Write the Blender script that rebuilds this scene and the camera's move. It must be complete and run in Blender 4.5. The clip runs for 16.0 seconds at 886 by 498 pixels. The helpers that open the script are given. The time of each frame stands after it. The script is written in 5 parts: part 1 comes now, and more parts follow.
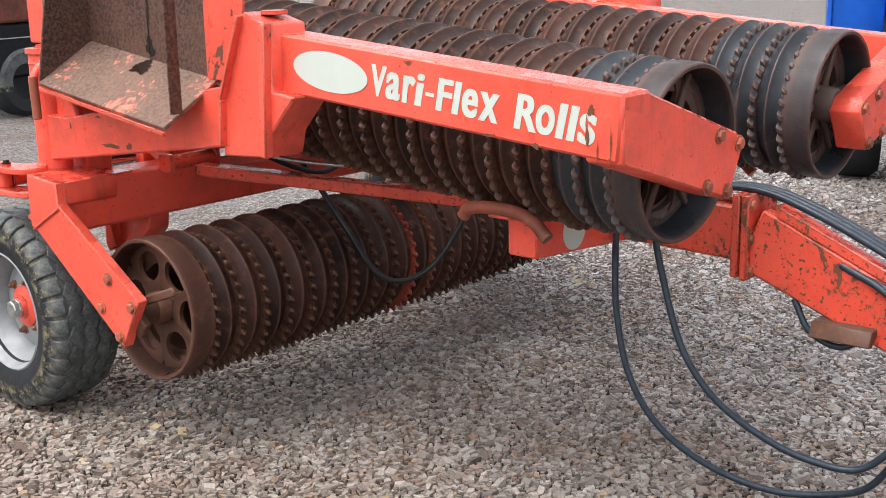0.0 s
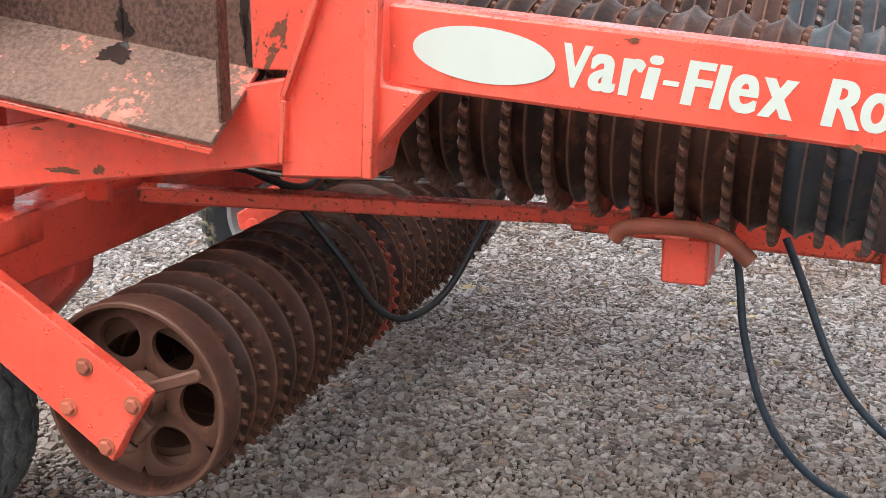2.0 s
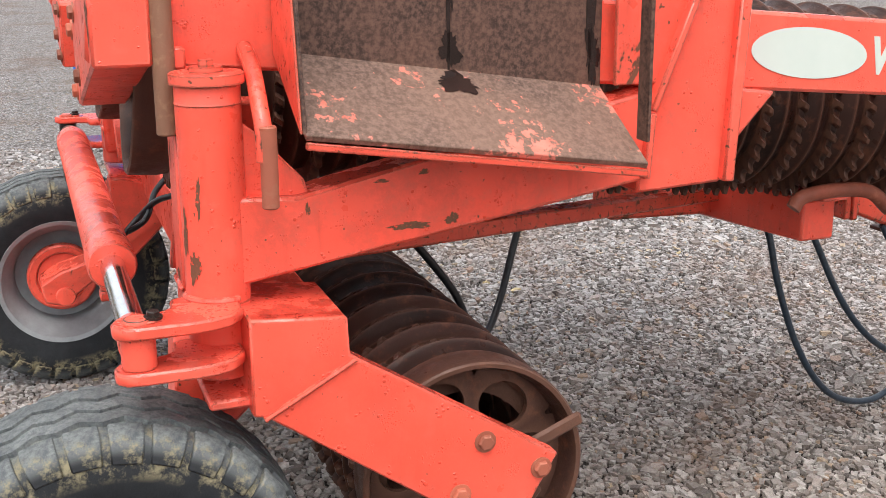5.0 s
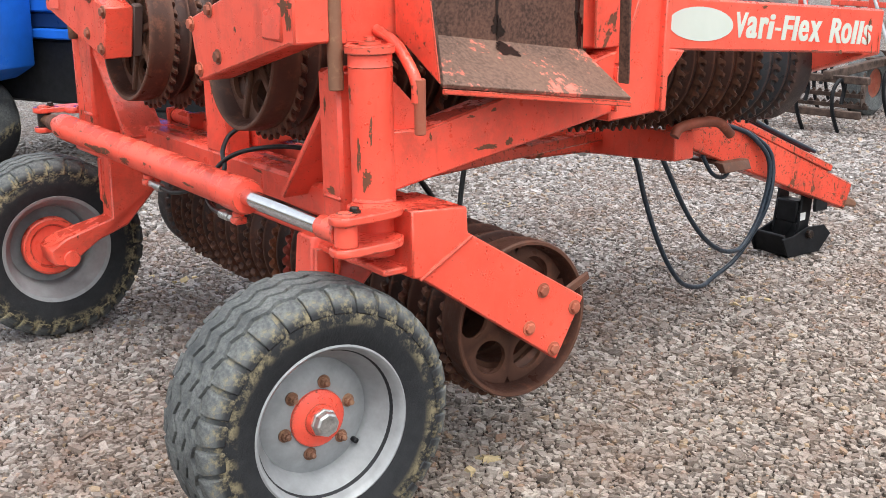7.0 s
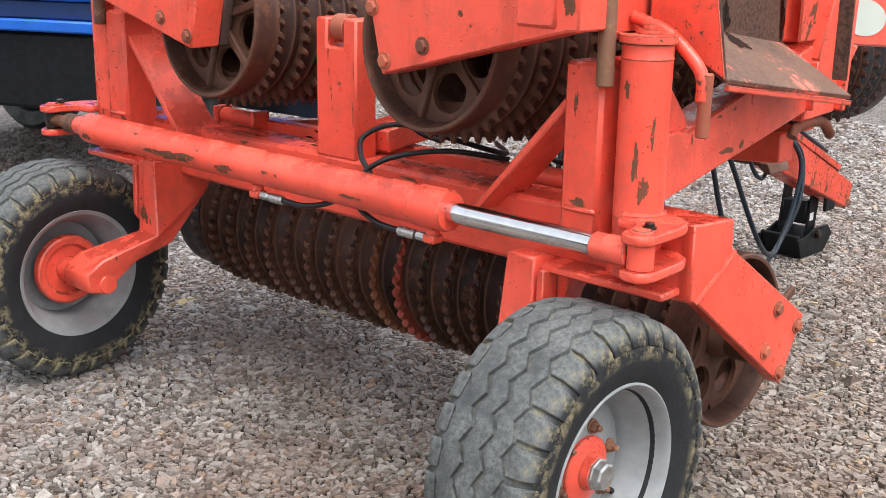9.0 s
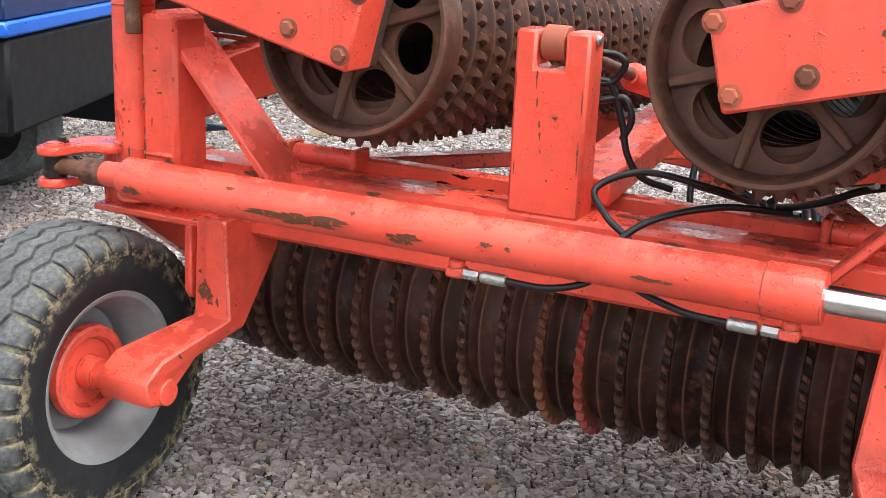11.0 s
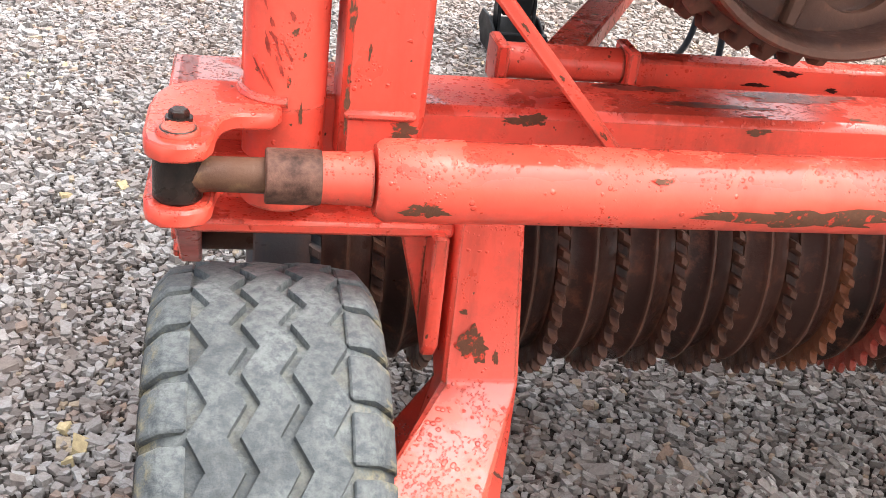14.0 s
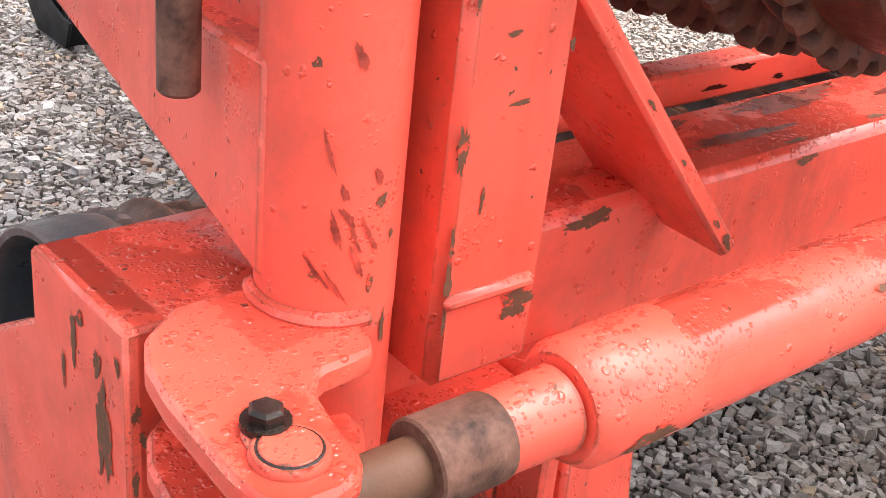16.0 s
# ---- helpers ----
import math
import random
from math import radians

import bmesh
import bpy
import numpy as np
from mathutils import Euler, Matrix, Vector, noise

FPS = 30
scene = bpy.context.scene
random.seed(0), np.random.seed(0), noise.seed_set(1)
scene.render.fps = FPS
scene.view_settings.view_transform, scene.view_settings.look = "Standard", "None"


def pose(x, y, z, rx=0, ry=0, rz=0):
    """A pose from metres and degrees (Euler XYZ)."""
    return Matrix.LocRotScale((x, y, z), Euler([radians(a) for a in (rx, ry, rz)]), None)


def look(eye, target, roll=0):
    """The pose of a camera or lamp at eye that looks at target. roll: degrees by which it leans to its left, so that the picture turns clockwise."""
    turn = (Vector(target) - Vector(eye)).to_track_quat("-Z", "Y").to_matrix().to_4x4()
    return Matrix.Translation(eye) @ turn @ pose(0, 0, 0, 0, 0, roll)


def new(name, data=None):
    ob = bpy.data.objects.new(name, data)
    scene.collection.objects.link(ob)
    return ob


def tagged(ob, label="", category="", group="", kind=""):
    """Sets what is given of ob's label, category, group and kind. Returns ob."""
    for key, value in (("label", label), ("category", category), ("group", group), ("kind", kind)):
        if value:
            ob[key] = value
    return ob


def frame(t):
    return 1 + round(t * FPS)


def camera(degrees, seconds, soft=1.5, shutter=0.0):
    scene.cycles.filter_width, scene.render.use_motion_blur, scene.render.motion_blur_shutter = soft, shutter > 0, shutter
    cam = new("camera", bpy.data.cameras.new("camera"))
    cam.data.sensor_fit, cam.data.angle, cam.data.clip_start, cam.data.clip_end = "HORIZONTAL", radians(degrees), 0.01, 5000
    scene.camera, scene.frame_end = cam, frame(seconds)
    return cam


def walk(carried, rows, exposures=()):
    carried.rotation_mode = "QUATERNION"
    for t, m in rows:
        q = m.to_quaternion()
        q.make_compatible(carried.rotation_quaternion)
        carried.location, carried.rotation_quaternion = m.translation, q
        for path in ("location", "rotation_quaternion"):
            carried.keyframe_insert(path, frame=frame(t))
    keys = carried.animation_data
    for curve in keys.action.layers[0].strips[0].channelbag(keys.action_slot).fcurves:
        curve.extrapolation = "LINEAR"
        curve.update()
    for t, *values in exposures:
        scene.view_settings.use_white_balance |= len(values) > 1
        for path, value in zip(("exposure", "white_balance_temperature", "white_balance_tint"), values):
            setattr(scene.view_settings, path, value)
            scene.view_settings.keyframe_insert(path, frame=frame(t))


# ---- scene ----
cam = camera(41.5, 16.0, soft=0.7)
PATH = [
    (0, (3.181, 3.904, 1.663), (1.776, 2.566, 1.175), -1.1),
    (0.5, (3.333, 3.47, 1.663), (1.784, 2.31, 1.156), 0.4),
    (1, (3.307, 3.058, 1.61), (1.67, 2.025, 1.108), 0.8),
    (1.5, (3.269, 2.626, 1.586), (1.527, 1.785, 1.079), 0.4),
    (2, (3.229, 2.185, 1.605), (1.443, 1.463, 1.068), -0.0),
    (2.5, (3.131, 1.763, 1.612), (1.313, 1.133, 1.065), 0.3),
    (3, (3.072, 1.315, 1.553), (1.167, 0.987, 1.041), 1.9),
    (3.2, (3.058, 1.147, 1.57), (1.148, 0.861, 1.052), 2.0),
    (3.5, (3.012, 0.898, 1.612), (1.112, 0.674, 1.029), 2.2),
    (3.7, (2.971, 0.733, 1.6), (1.066, 0.556, 1.015), 2.1),
    (5.8, (3.595, -0.758, 1.639), (1.875, 0.118, 1.111), -0.9),
    (6, (3.691, -0.892, 1.645), (1.978, -0.005, 1.116), -0.7),
    (6.5, (3.869, -1.206, 1.661), (2.19, -0.26, 1.124), -0.2),
    (7, (3.844, -1.525, 1.665), (2.218, -0.488, 1.137), -0.9),
    (7.5, (3.665, -1.701, 1.651), (2.12, -0.538, 1.137), 0.1),
    (8, (3.384, -1.88, 1.656), (1.869, -0.681, 1.136), 0.6),
    (8.5, (3.066, -2.136, 1.642), (1.668, -0.802, 1.125), 0.7),
    (9, (2.696, -2.232, 1.598), (1.329, -0.872, 1.067), 1.0),
    (9.2, (2.537, -2.261, 1.6), (1.179, -0.895, 1.063), 1.3),
    (11.3, (0.817, -2.371, 1.552), (0.068, -0.599, 1.004), 3.4),
    (11.5, (0.653, -2.347, 1.554), (0.018, -0.534, 0.999), 3.7),
    (12, (0.249, -2.226, 1.534), (-0.392, -0.423, 0.953), 2.1),
    (12.5, (-0.173, -2.086, 1.533), (-0.633, -0.244, 0.904), 2.9),
    (13, (-0.541, -1.939, 1.534), (-0.676, -0.086, 0.794), 4.5),
    (13.5, (-0.862, -1.713, 1.523), (-0.829, 0.076, 0.629), 5.9),
    (14, (-1.175, -1.58, 1.488), (-0.877, 0.179, 0.584), 6.9),
    (14.5, (-1.489, -1.436, 1.484), (-0.878, 0.24, 0.58), 8.2),
    (15, (-1.638, -1.168, 1.476), (-0.828, 0.419, 0.568), 6.2),
    (15.5, (-1.687, -0.937, 1.47), (-0.648, 0.519, 0.575), 6.1),
    (16, (-1.576, -0.768, 1.41), (-0.477, 0.617, 0.475), 6.4),
]
EXPOSURE = [(0, 1.38), (3, 1.44), (6.5, 1.32), (7.2, 1.38), (8.2, 1.46), (9.0, 1.36), (12.5, 1.95), (14, 2.1), (16, 2.2)]
walk(cam, [(t, look(e, a, r)) for t, e, a, r in PATH], EXPOSURE)

# ---------------------------------------------------------------- light
world = bpy.data.worlds.new("overcast_sky")
scene.world = world
world.use_nodes = True
wn, wl = world.node_tree.nodes, world.node_tree.links
sky = wn.new("ShaderNodeTexSky")
sky.sky_type, sky.sun_disc = "NISHITA", False
sky.sun_elevation, sky.sun_rotation = radians(66), radians(105)
sky.air_density, sky.dust_density, sky.ozone_density = 1.0, 4.0, 1.0
grey = wn.new("ShaderNodeHueSaturation")
grey.inputs["Saturation"].default_value = 0.22
wl.new(sky.outputs["Color"], grey.inputs["Color"])
wl.new(grey.outputs["Color"], wn["Background"].inputs["Color"])
wn["Background"].inputs["Strength"].default_value = 0.15

sun_data = bpy.data.lights.new("sun", "SUN")
sun_data.energy, sun_data.angle, sun_data.color = 0.5, radians(60), (1.0, 0.97, 0.93)
sun = new("sun", sun_data)
# the sky's rotation turns clockwise from +y; the sun lamp points the same way
az, el = radians(105), radians(66)
sun.matrix_world = look((0, 0, 0), (-math.sin(az) * math.cos(el), -math.cos(az) * math.cos(el), -math.sin(el)))


# ---------------------------------------------------------------- material tools
class Nodes:
    """A short way to wire a node material."""

    def __init__(self, name):
        self.mat = bpy.data.materials.new(name)
        self.mat.use_nodes = True
        self.n, self.l = self.mat.node_tree.nodes, self.mat.node_tree.links
        self.bsdf = self.n["Principled BSDF"]
        self.coord = self.n.new("ShaderNodeTexCoord").outputs["Object"]

    def put(self, socket, value):
        if isinstance(value, bpy.types.NodeSocket):
            self.l.new(value, socket)
        elif isinstance(value, tuple) and len(value) == 3 and socket.type == "RGBA":
            socket.default_value = (*value, 1)
        else:
            socket.default_value = value

    def noise(self, scale, detail=4.0, rough=0.55, vector=None, distortion=0.0, color=False):
        node = self.n.new("ShaderNodeTexNoise")
        node.inputs["Scale"].default_value, node.inputs["Detail"].default_value = scale, detail
        node.inputs["Roughness"].default_value, node.inputs["Distortion"].default_value = rough, distortion
        self.put(node.inputs["Vector"], vector or self.coord)
        return node.outputs["Color" if color else "Fac"]

    def cells(self, scale, feature="F1", out="Distance", vector=None):
        node = self.n.new("ShaderNodeTexVoronoi")
        node.feature = feature
        node.inputs["Scale"].default_value = scale
        self.put(node.inputs["Vector"], vector or self.coord)
        return node.outputs[out]

    def ramp(self, fac, *stops):
        node = self.n.new("ShaderNodeValToRGB")
        e = node.color_ramp.elements
        while len(e) < len(stops):
            e.new(0.5)
        for item, (at, col) in zip(e, stops):
            item.position = at
            item.color = (*col, 1) if isinstance(col, tuple) else (col, col, col, 1)
        self.put(node.inputs["Fac"], fac)
        return node.outputs["Color"]

    def mix(self, fac, a, b, blend="MIX"):
        node = self.n.new("ShaderNodeMix")
        node.data_type, node.blend_type = "RGBA", blend
        self.put(node.inputs[0], fac)
        self.put(node.inputs[6], a)
        self.put(node.inputs[7], b)
        return node.outputs[2]

    def math(self, op, a, b=0.0):
        node = self.n.new("ShaderNodeMath")
        node.operation, node.use_clamp = op, op == "MULTIPLY"
        self.put(node.inputs[0], a)
        self.put(node.inputs[1], b)
        return node.outputs[0]

    def stretch(self, x, y, z, vector=None):
        node = self.n.new("ShaderNodeMapping")
        node.inputs["Scale"].default_value = (x, y, z)
        self.put(node.inputs["Vector"], vector or self.coord)
        return node.outputs[0]

    def shift(self, amount):
        """Coordinates moved by each object's own random number, so that repeats differ."""
        info = self.n.new("ShaderNodeObjectInfo")
        node = self.n.new("ShaderNodeVectorMath")
        node.operation = "MULTIPLY_ADD"
        self.put(node.inputs[0], info.outputs["Random"])
        node.inputs[1].default_value = (amount, amount * 1.7, amount * 0.6)
        self.put(node.inputs[2], self.coord)
        self.coord = node.outputs[0]
        return info.outputs["Random"]

    def island(self):
        return self.n.new("ShaderNodeNewGeometry").outputs["Random Per Island"]

    def edge(self, low, high):
        return self.ramp(self.n.new("ShaderNodeNewGeometry").outputs["Pointiness"], (low, 0.0), (high, 1.0))

    def rims(self, radius=0.008):
        """1 along sharp edges and welds, 0 on open faces."""
        node = self.n.new("ShaderNodeBevel")
        node.samples = 4
        node.inputs["Radius"].default_value = radius
        dot = self.n.new("ShaderNodeVectorMath")
        dot.operation = "DOT_PRODUCT"
        self.l.new(node.outputs[0], dot.inputs[0])
        self.l.new(self.n.new("ShaderNodeNewGeometry").outputs["Normal"], dot.inputs[1])
        return self.ramp(dot.outputs["Value"], (0.90, 1.0), (0.985, 0.0))

    def bump(self, height, strength=0.3, distance=0.004, normal=None):
        node = self.n.new("ShaderNodeBump")
        node.inputs["Strength"].default_value, node.inputs["Distance"].default_value = strength, distance
        self.put(node.inputs["Height"], height)
        if normal is not None:
            self.put(node.inputs["Normal"], normal)
        return node.outputs[0]

    def done(self, color, rough=0.5, metal=0.0, normal=None, coat=0.0, specular=0.5):
        self.put(self.bsdf.inputs["Base Color"], color)
        self.put(self.bsdf.inputs["Roughness"], rough)
        self.put(self.bsdf.inputs["Metallic"], metal)
        self.put(self.bsdf.inputs["Coat Weight"], coat)
        self.bsdf.inputs["Coat Roughness"].default_value = 0.22
        self.bsdf.inputs["Specular IOR Level"].default_value = specular
        if normal is not None:
            self.put(self.bsdf.inputs["Normal"], normal)
        return self.mat


# ---------------------------------------------------------------- materials
def red_paint(name, worn=0.0, base=(0.79, 0.079, 0.046)):
    """Weathered orange-red machine paint: sun-faded, stained, chipped to rust, with rain beads."""
    k = Nodes(name)
    k.shift(3.0)
    geo = k.n.new("ShaderNodeNewGeometry")
    sep = k.n.new("ShaderNodeSeparateXYZ")
    k.l.new(geo.outputs["Normal"], sep.inputs[0])
    flat = k.ramp(sep.outputs["Z"], (0.25, 0.0), (0.8, 1.0))
    fade = k.noise(2.3, 4, 0.6)
    col = k.mix(k.ramp(fade, (0.35, 0.0), (0.72, 1.0)), base, (base[0] * 1.05, base[1] * 1.45, base[2] * 1.6))
    wet = k.math("MULTIPLY", flat, k.ramp(k.noise(8.0, 5, 0.6), (0.48, 0.0), (0.54, 1.0)))
    chalk = k.ramp(k.noise(24.0, 6, 0.7), (0.52, 0.0), (0.8, 1.0))
    col = k.mix(k.math("MULTIPLY", chalk, 0.22), col, (0.86, 0.25, 0.17))
    grime = k.ramp(k.noise(6.0, 10, 0.78), (0.47, 0.0), (0.74, 1.0))
    col = k.mix(k.math("MULTIPLY", grime, 0.62), col, (0.28, 0.042, 0.024))
    runs = k.ramp(k.noise(11.0, 6, 0.65, k.stretch(1.0, 1.0, 0.16)), (0.55, 0.0), (0.72, 1.0))
    col = k.mix(k.math("MULTIPLY", runs, 0.5), col, (0.30, 0.04, 0.022))
    rim = k.rims()
    col = k.mix(k.math("MULTIPLY", rim, k.ramp(k.noise(9.0, 5), (0.4, 0.0), (0.62, 0.5))), col, (0.84, 0.30, 0.23))
    chips = k.noise(13.0, 9, 0.66, k.stretch(1.0, 1.0, 0.7), 0.6)
    small = k.noise(46.0, 5, 0.6)
    both = k.math("ADD", k.math("MULTIPLY", chips, 0.78), k.math("MULTIPLY", small, 0.22))
    bare = k.ramp(both, (0.672 - worn, 0.0), (0.679 - worn, 1.0))
    halo = k.ramp(both, (0.62 - worn, 0.0), (0.68 - worn, 1.0))
    spots = k.ramp(k.noise(70.0, 3, 0.5), (0.728 - worn, 0.0), (0.738 - worn, 1.0))
    edge = k.ramp(k.math("MULTIPLY", rim, k.noise(17.0, 7, 0.7)), (0.425 - worn * 2, 0.0), (0.47 - worn * 2, 1.0))
    bare = k.math("MAXIMUM", k.math("MAXIMUM", bare, spots), edge)
    rust = k.mix(k.noise(30.0, 6), (0.07, 0.024, 0.013), (0.20, 0.068, 0.032))
    col = k.mix(k.math("MULTIPLY", halo, 0.45), col, (0.30, 0.05, 0.028))
    col = k.mix(bare, col, rust)
    big = k.math("MULTIPLY", k.ramp(k.cells(85.0), (0.0, 1.0), (0.24, 0.8), (0.36, 0.0)), k.ramp(k.math("ADD", k.noise(30.0, 3), k.math("MULTIPLY", flat, 0.13)), (0.60, 0.0), (0.65, 1.0)))
    fine = k.math("MULTIPLY", k.ramp(k.cells(190.0), (0.0, 1.0), (0.24, 0.8), (0.36, 0.0)), k.ramp(k.math("ADD", k.noise(19.0, 3), k.math("MULTIPLY", flat, 0.13)), (0.575, 0.0), (0.62, 1.0)))
    beads = k.math("MAXIMUM", big, k.math("MULTIPLY", fine, 0.6))
    col = k.mix(k.math("MULTIPLY", beads, 0.25), col, (0.42, 0.03, 0.018))
    col = k.mix(k.math("MULTIPLY", wet, 0.45), col, (0.20, 0.022, 0.014))
    hgt = k.math("ADD", k.math("MULTIPLY", k.noise(140.0, 3), 0.06), k.math("MULTIPLY", beads, 0.6))
    hgt = k.math("SUBTRACT", k.math("ADD", hgt, 0.35), k.math("MULTIPLY", bare, 0.30))
    rough = k.mix(bare, k.ramp(k.noise(12.0, 5), (0.3, 0.26), (0.8, 0.52)), (0.72, 0.72, 0.72))
    rough = k.mix(k.math("MULTIPLY", flat, 0.5), rough, (0.40, 0.40, 0.40))
    rough = k.mix(wet, rough, (0.14, 0.14, 0.14))
    rough = k.mix(beads, rough, (0.05, 0.05, 0.05))
    return k.done(col, rough, 0.0, k.bump(hgt, 0.9, 0.003), coat=0.05, specular=0.42)


RED = red_paint("red_machine_paint")
RED_WORN = red_paint("worn_red_machine_paint", 0.05)
RED_OLD = red_paint("badly_worn_red_paint", 0.10, (0.66, 0.062, 0.033))


def rusty_iron(name, dark=(0.006, 0.003, 0.0025), mid=(0.033, 0.0145, 0.011), warm=(0.150, 0.054, 0.029), polish=0.0, sheen=0.20):
    k = Nodes(name)
    own = k.shift(5.0)
    a = k.noise(5.0, 6, 0.62)
    col = k.mix(k.ramp(a, (0.34, 0.0), (0.64, 1.0)), dark, mid)
    col = k.mix(k.math("MULTIPLY", k.math("MULTIPLY", own, own), 0.7), col, (mid[0] * 2.1, mid[1] * 2.1, mid[2] * 2.0))
    b = k.noise(21.0, 8, 0.7)
    col = k.mix(k.ramp(b, (0.53, 0.0), (0.78, 1.0)), col, warm)
    rubbed = k.edge(0.51, 0.58)
    col = k.mix(k.math("MULTIPLY", rubbed, 0.32), col, (0.24, 0.12, 0.08))
    hgt = k.math("ADD", k.math("MULTIPLY", k.noise(120.0, 5, 0.7), 0.5), k.math("MULTIPLY", k.noise(26.0, 5), 0.5))
    rough = k.ramp(k.noise(15.0, 5), (0.32, 0.26), (0.72, 0.74))
    return k.done(col, rough, polish, k.bump(hgt, 0.7, 0.003), specular=sheen)


IRON = rusty_iron("rusty_cast_iron")
IRON_PLATE = rusty_iron("rusty_worn_steel_plate", (0.06, 0.033, 0.023), (0.15, 0.082, 0.055), (0.27, 0.12, 0.065), 0.0)
IRON_DARK = rusty_iron("dark_newer_cast_iron", (0.008, 0.010, 0.013), (0.023, 0.028, 0.035), (0.075, 0.058, 0.045), 0.0, 0.32)
PIN = rusty_iron("mottled_bare_pin_steel", (0.045, 0.022, 0.015), (0.115, 0.060, 0.038), (0.40, 0.27, 0.15), 0.0)
THREAD = rusty_iron("ochre_rusted_thread_steel", (0.035, 0.014, 0.008), (0.085, 0.040, 0.022), (0.26, 0.15, 0.07), 0.0)
BOLT = rusty_iron("rusty_bolt_steel", (0.10, 0.030, 0.019), (0.30, 0.068, 0.040), (0.36, 0.15, 0.09), 0.0)


def tray_steel(name, dark, light, flake_at, wet_at, run):
    """Brown speckled steel with the last flakes of red paint and wet runs."""
    k = Nodes(name)
    a = k.noise(85.0, 6, 0.75)
    col = k.mix(k.ramp(a, (0.40, 0.0), (0.60, 1.0)), dark, light)
    col = k.mix(k.ramp(k.noise(3.0, 4), (0.4, 0.0), (0.65, 0.5)), col, (light[0] * 1.3, light[1] * 1.2, light[2] * 1.1))
    flakes = k.ramp(k.math("ADD", k.math("MULTIPLY", k.noise(6.0, 3), 0.45), k.math("MULTIPLY", k.noise(42.0, 8, 0.74), 0.55)), (flake_at, 0.0), (flake_at + 0.012, 1.0))
    col = k.mix(flakes, col, k.mix(k.noise(20.0, 4), (0.48, 0.07, 0.04), (0.66, 0.26, 0.20)))
    wet = k.ramp(k.noise(9.0, 5, 0.55, k.stretch(1.0, 1.0, run), 0.5), (wet_at, 0.0), (wet_at + 0.02, 1.0))
    col = k.mix(k.math("MULTIPLY", wet, 0.85), col, (0.016, 0.009, 0.007))
    rough = k.mix(wet, (0.66, 0.66, 0.66), (0.14, 0.14, 0.14))
    return k.done(col, rough, 0.0, k.bump(k.math("ADD", a, k.math("MULTIPLY", flakes, 0.4)), 0.6, 0.002), specular=0.3)


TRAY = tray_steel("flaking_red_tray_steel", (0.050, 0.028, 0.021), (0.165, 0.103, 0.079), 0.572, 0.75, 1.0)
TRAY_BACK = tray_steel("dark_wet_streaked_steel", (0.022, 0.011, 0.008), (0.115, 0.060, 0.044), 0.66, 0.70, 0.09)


def plain(name, color, rough, metal=0.0, vary=0.15, scale=18.0, grain=0.15, sheen=0.4):
    """A surface of one colour with stains and grain."""
    k = Nodes(name)
    k.shift(4.0)
    n = k.noise(scale, 7, 0.65)
    lo = tuple(c * (1 - vary * 2) for c in color)
    hi = tuple(min(1.0, c * (1 + vary)) for c in color)
    col = k.mix(k.ramp(n, (0.3, 0.0), (0.7, 1.0)), lo, hi)
    r = k.ramp(k.noise(scale * 0.6, 4), (0.3, max(0.03, rough - 0.1)), (0.7, min(1.0, rough + 0.12)))
    return k.done(col, r, metal, k.bump(k.noise(scale * 9, 4), grain, 0.002), specular=sheen)


def rubber():
    k = Nodes("muddy_tyre_rubber")
    col = k.mix(k.noise(30.0, 6), (0.009, 0.010, 0.012), (0.026, 0.028, 0.031))
    dusty = k.ramp(k.noise(9.0, 7, 0.7), (0.30, 0.15), (0.60, 1.0))
    radial = k.n.new("ShaderNodeSeparateXYZ")
    k.put(radial.inputs[0], k.coord)
    y2 = k.math("MULTIPLY", radial.outputs["Y"], radial.outputs["Y"])
    z2 = k.math("MULTIPLY", radial.outputs["Z"], radial.outputs["Z"])
    r = k.math("POWER", k.math("ADD", y2, z2), 0.5)
    tread = k.ramp(r, (0.335, 0.0), (0.365, 1.0))
    shoulder = k.math("MULTIPLY", k.ramp(r, (0.285, 0.0), (0.31, 1.0)), k.ramp(r, (0.362, 1.0), (0.376, 0.0)))
    col = k.mix(k.math("MULTIPLY", k.math("MULTIPLY", dusty, tread), 0.9), col, (0.170, 0.182, 0.178))
    scuff = k.ramp(k.noise(75.0, 7, 0.75), (0.42, 0.0), (0.60, 1.0))
    col = k.mix(k.math("MULTIPLY", k.math("MULTIPLY", scuff, tread), 0.75), col, (0.050, 0.057, 0.063))
    mud = k.ramp(k.noise(26.0, 8, 0.72), (0.47, 0.0), (0.60, 1.0))
    col = k.mix(k.math("MULTIPLY", mud, k.math("MULTIPLY", shoulder, 0.85)), col, (0.25, 0.215, 0.13))
    return k.done(col, 0.72, 0.0, k.bump(k.math("ADD", k.math("MULTIPLY", k.noise(150.0, 6, 0.7), 0.5), k.math("MULTIPLY", k.noise(38.0, 6, 0.7), 0.5)), 0.7, 0.006), specular=0.25)


RUBBER = rubber()
SILVER = plain("grey_wheel_paint", (0.27, 0.285, 0.295), 0.42, 0.1, 0.12, 14)
CHROME = plain("chromed_piston_rod", (0.72, 0.74, 0.77), 0.12, 1.0, 0.05, 30, 0.02)
ZINC = plain("zinc_plated_steel", (0.50, 0.51, 0.50), 0.35, 0.85, 0.2, 60)
HOSE = plain("black_hydraulic_hose_rubber", (0.012, 0.013, 0.015), 0.38, 0.0, 0.2, 60)
HOSE_BLUE = plain("dusty_blue_black_hose", (0.018, 0.03, 0.045), 0.4, 0.0, 0.25, 60)
BLACK = plain("black_painted_steel", (0.009, 0.010, 0.012), 0.5, 0.0, 0.3, 20, 0.15, 0.2)
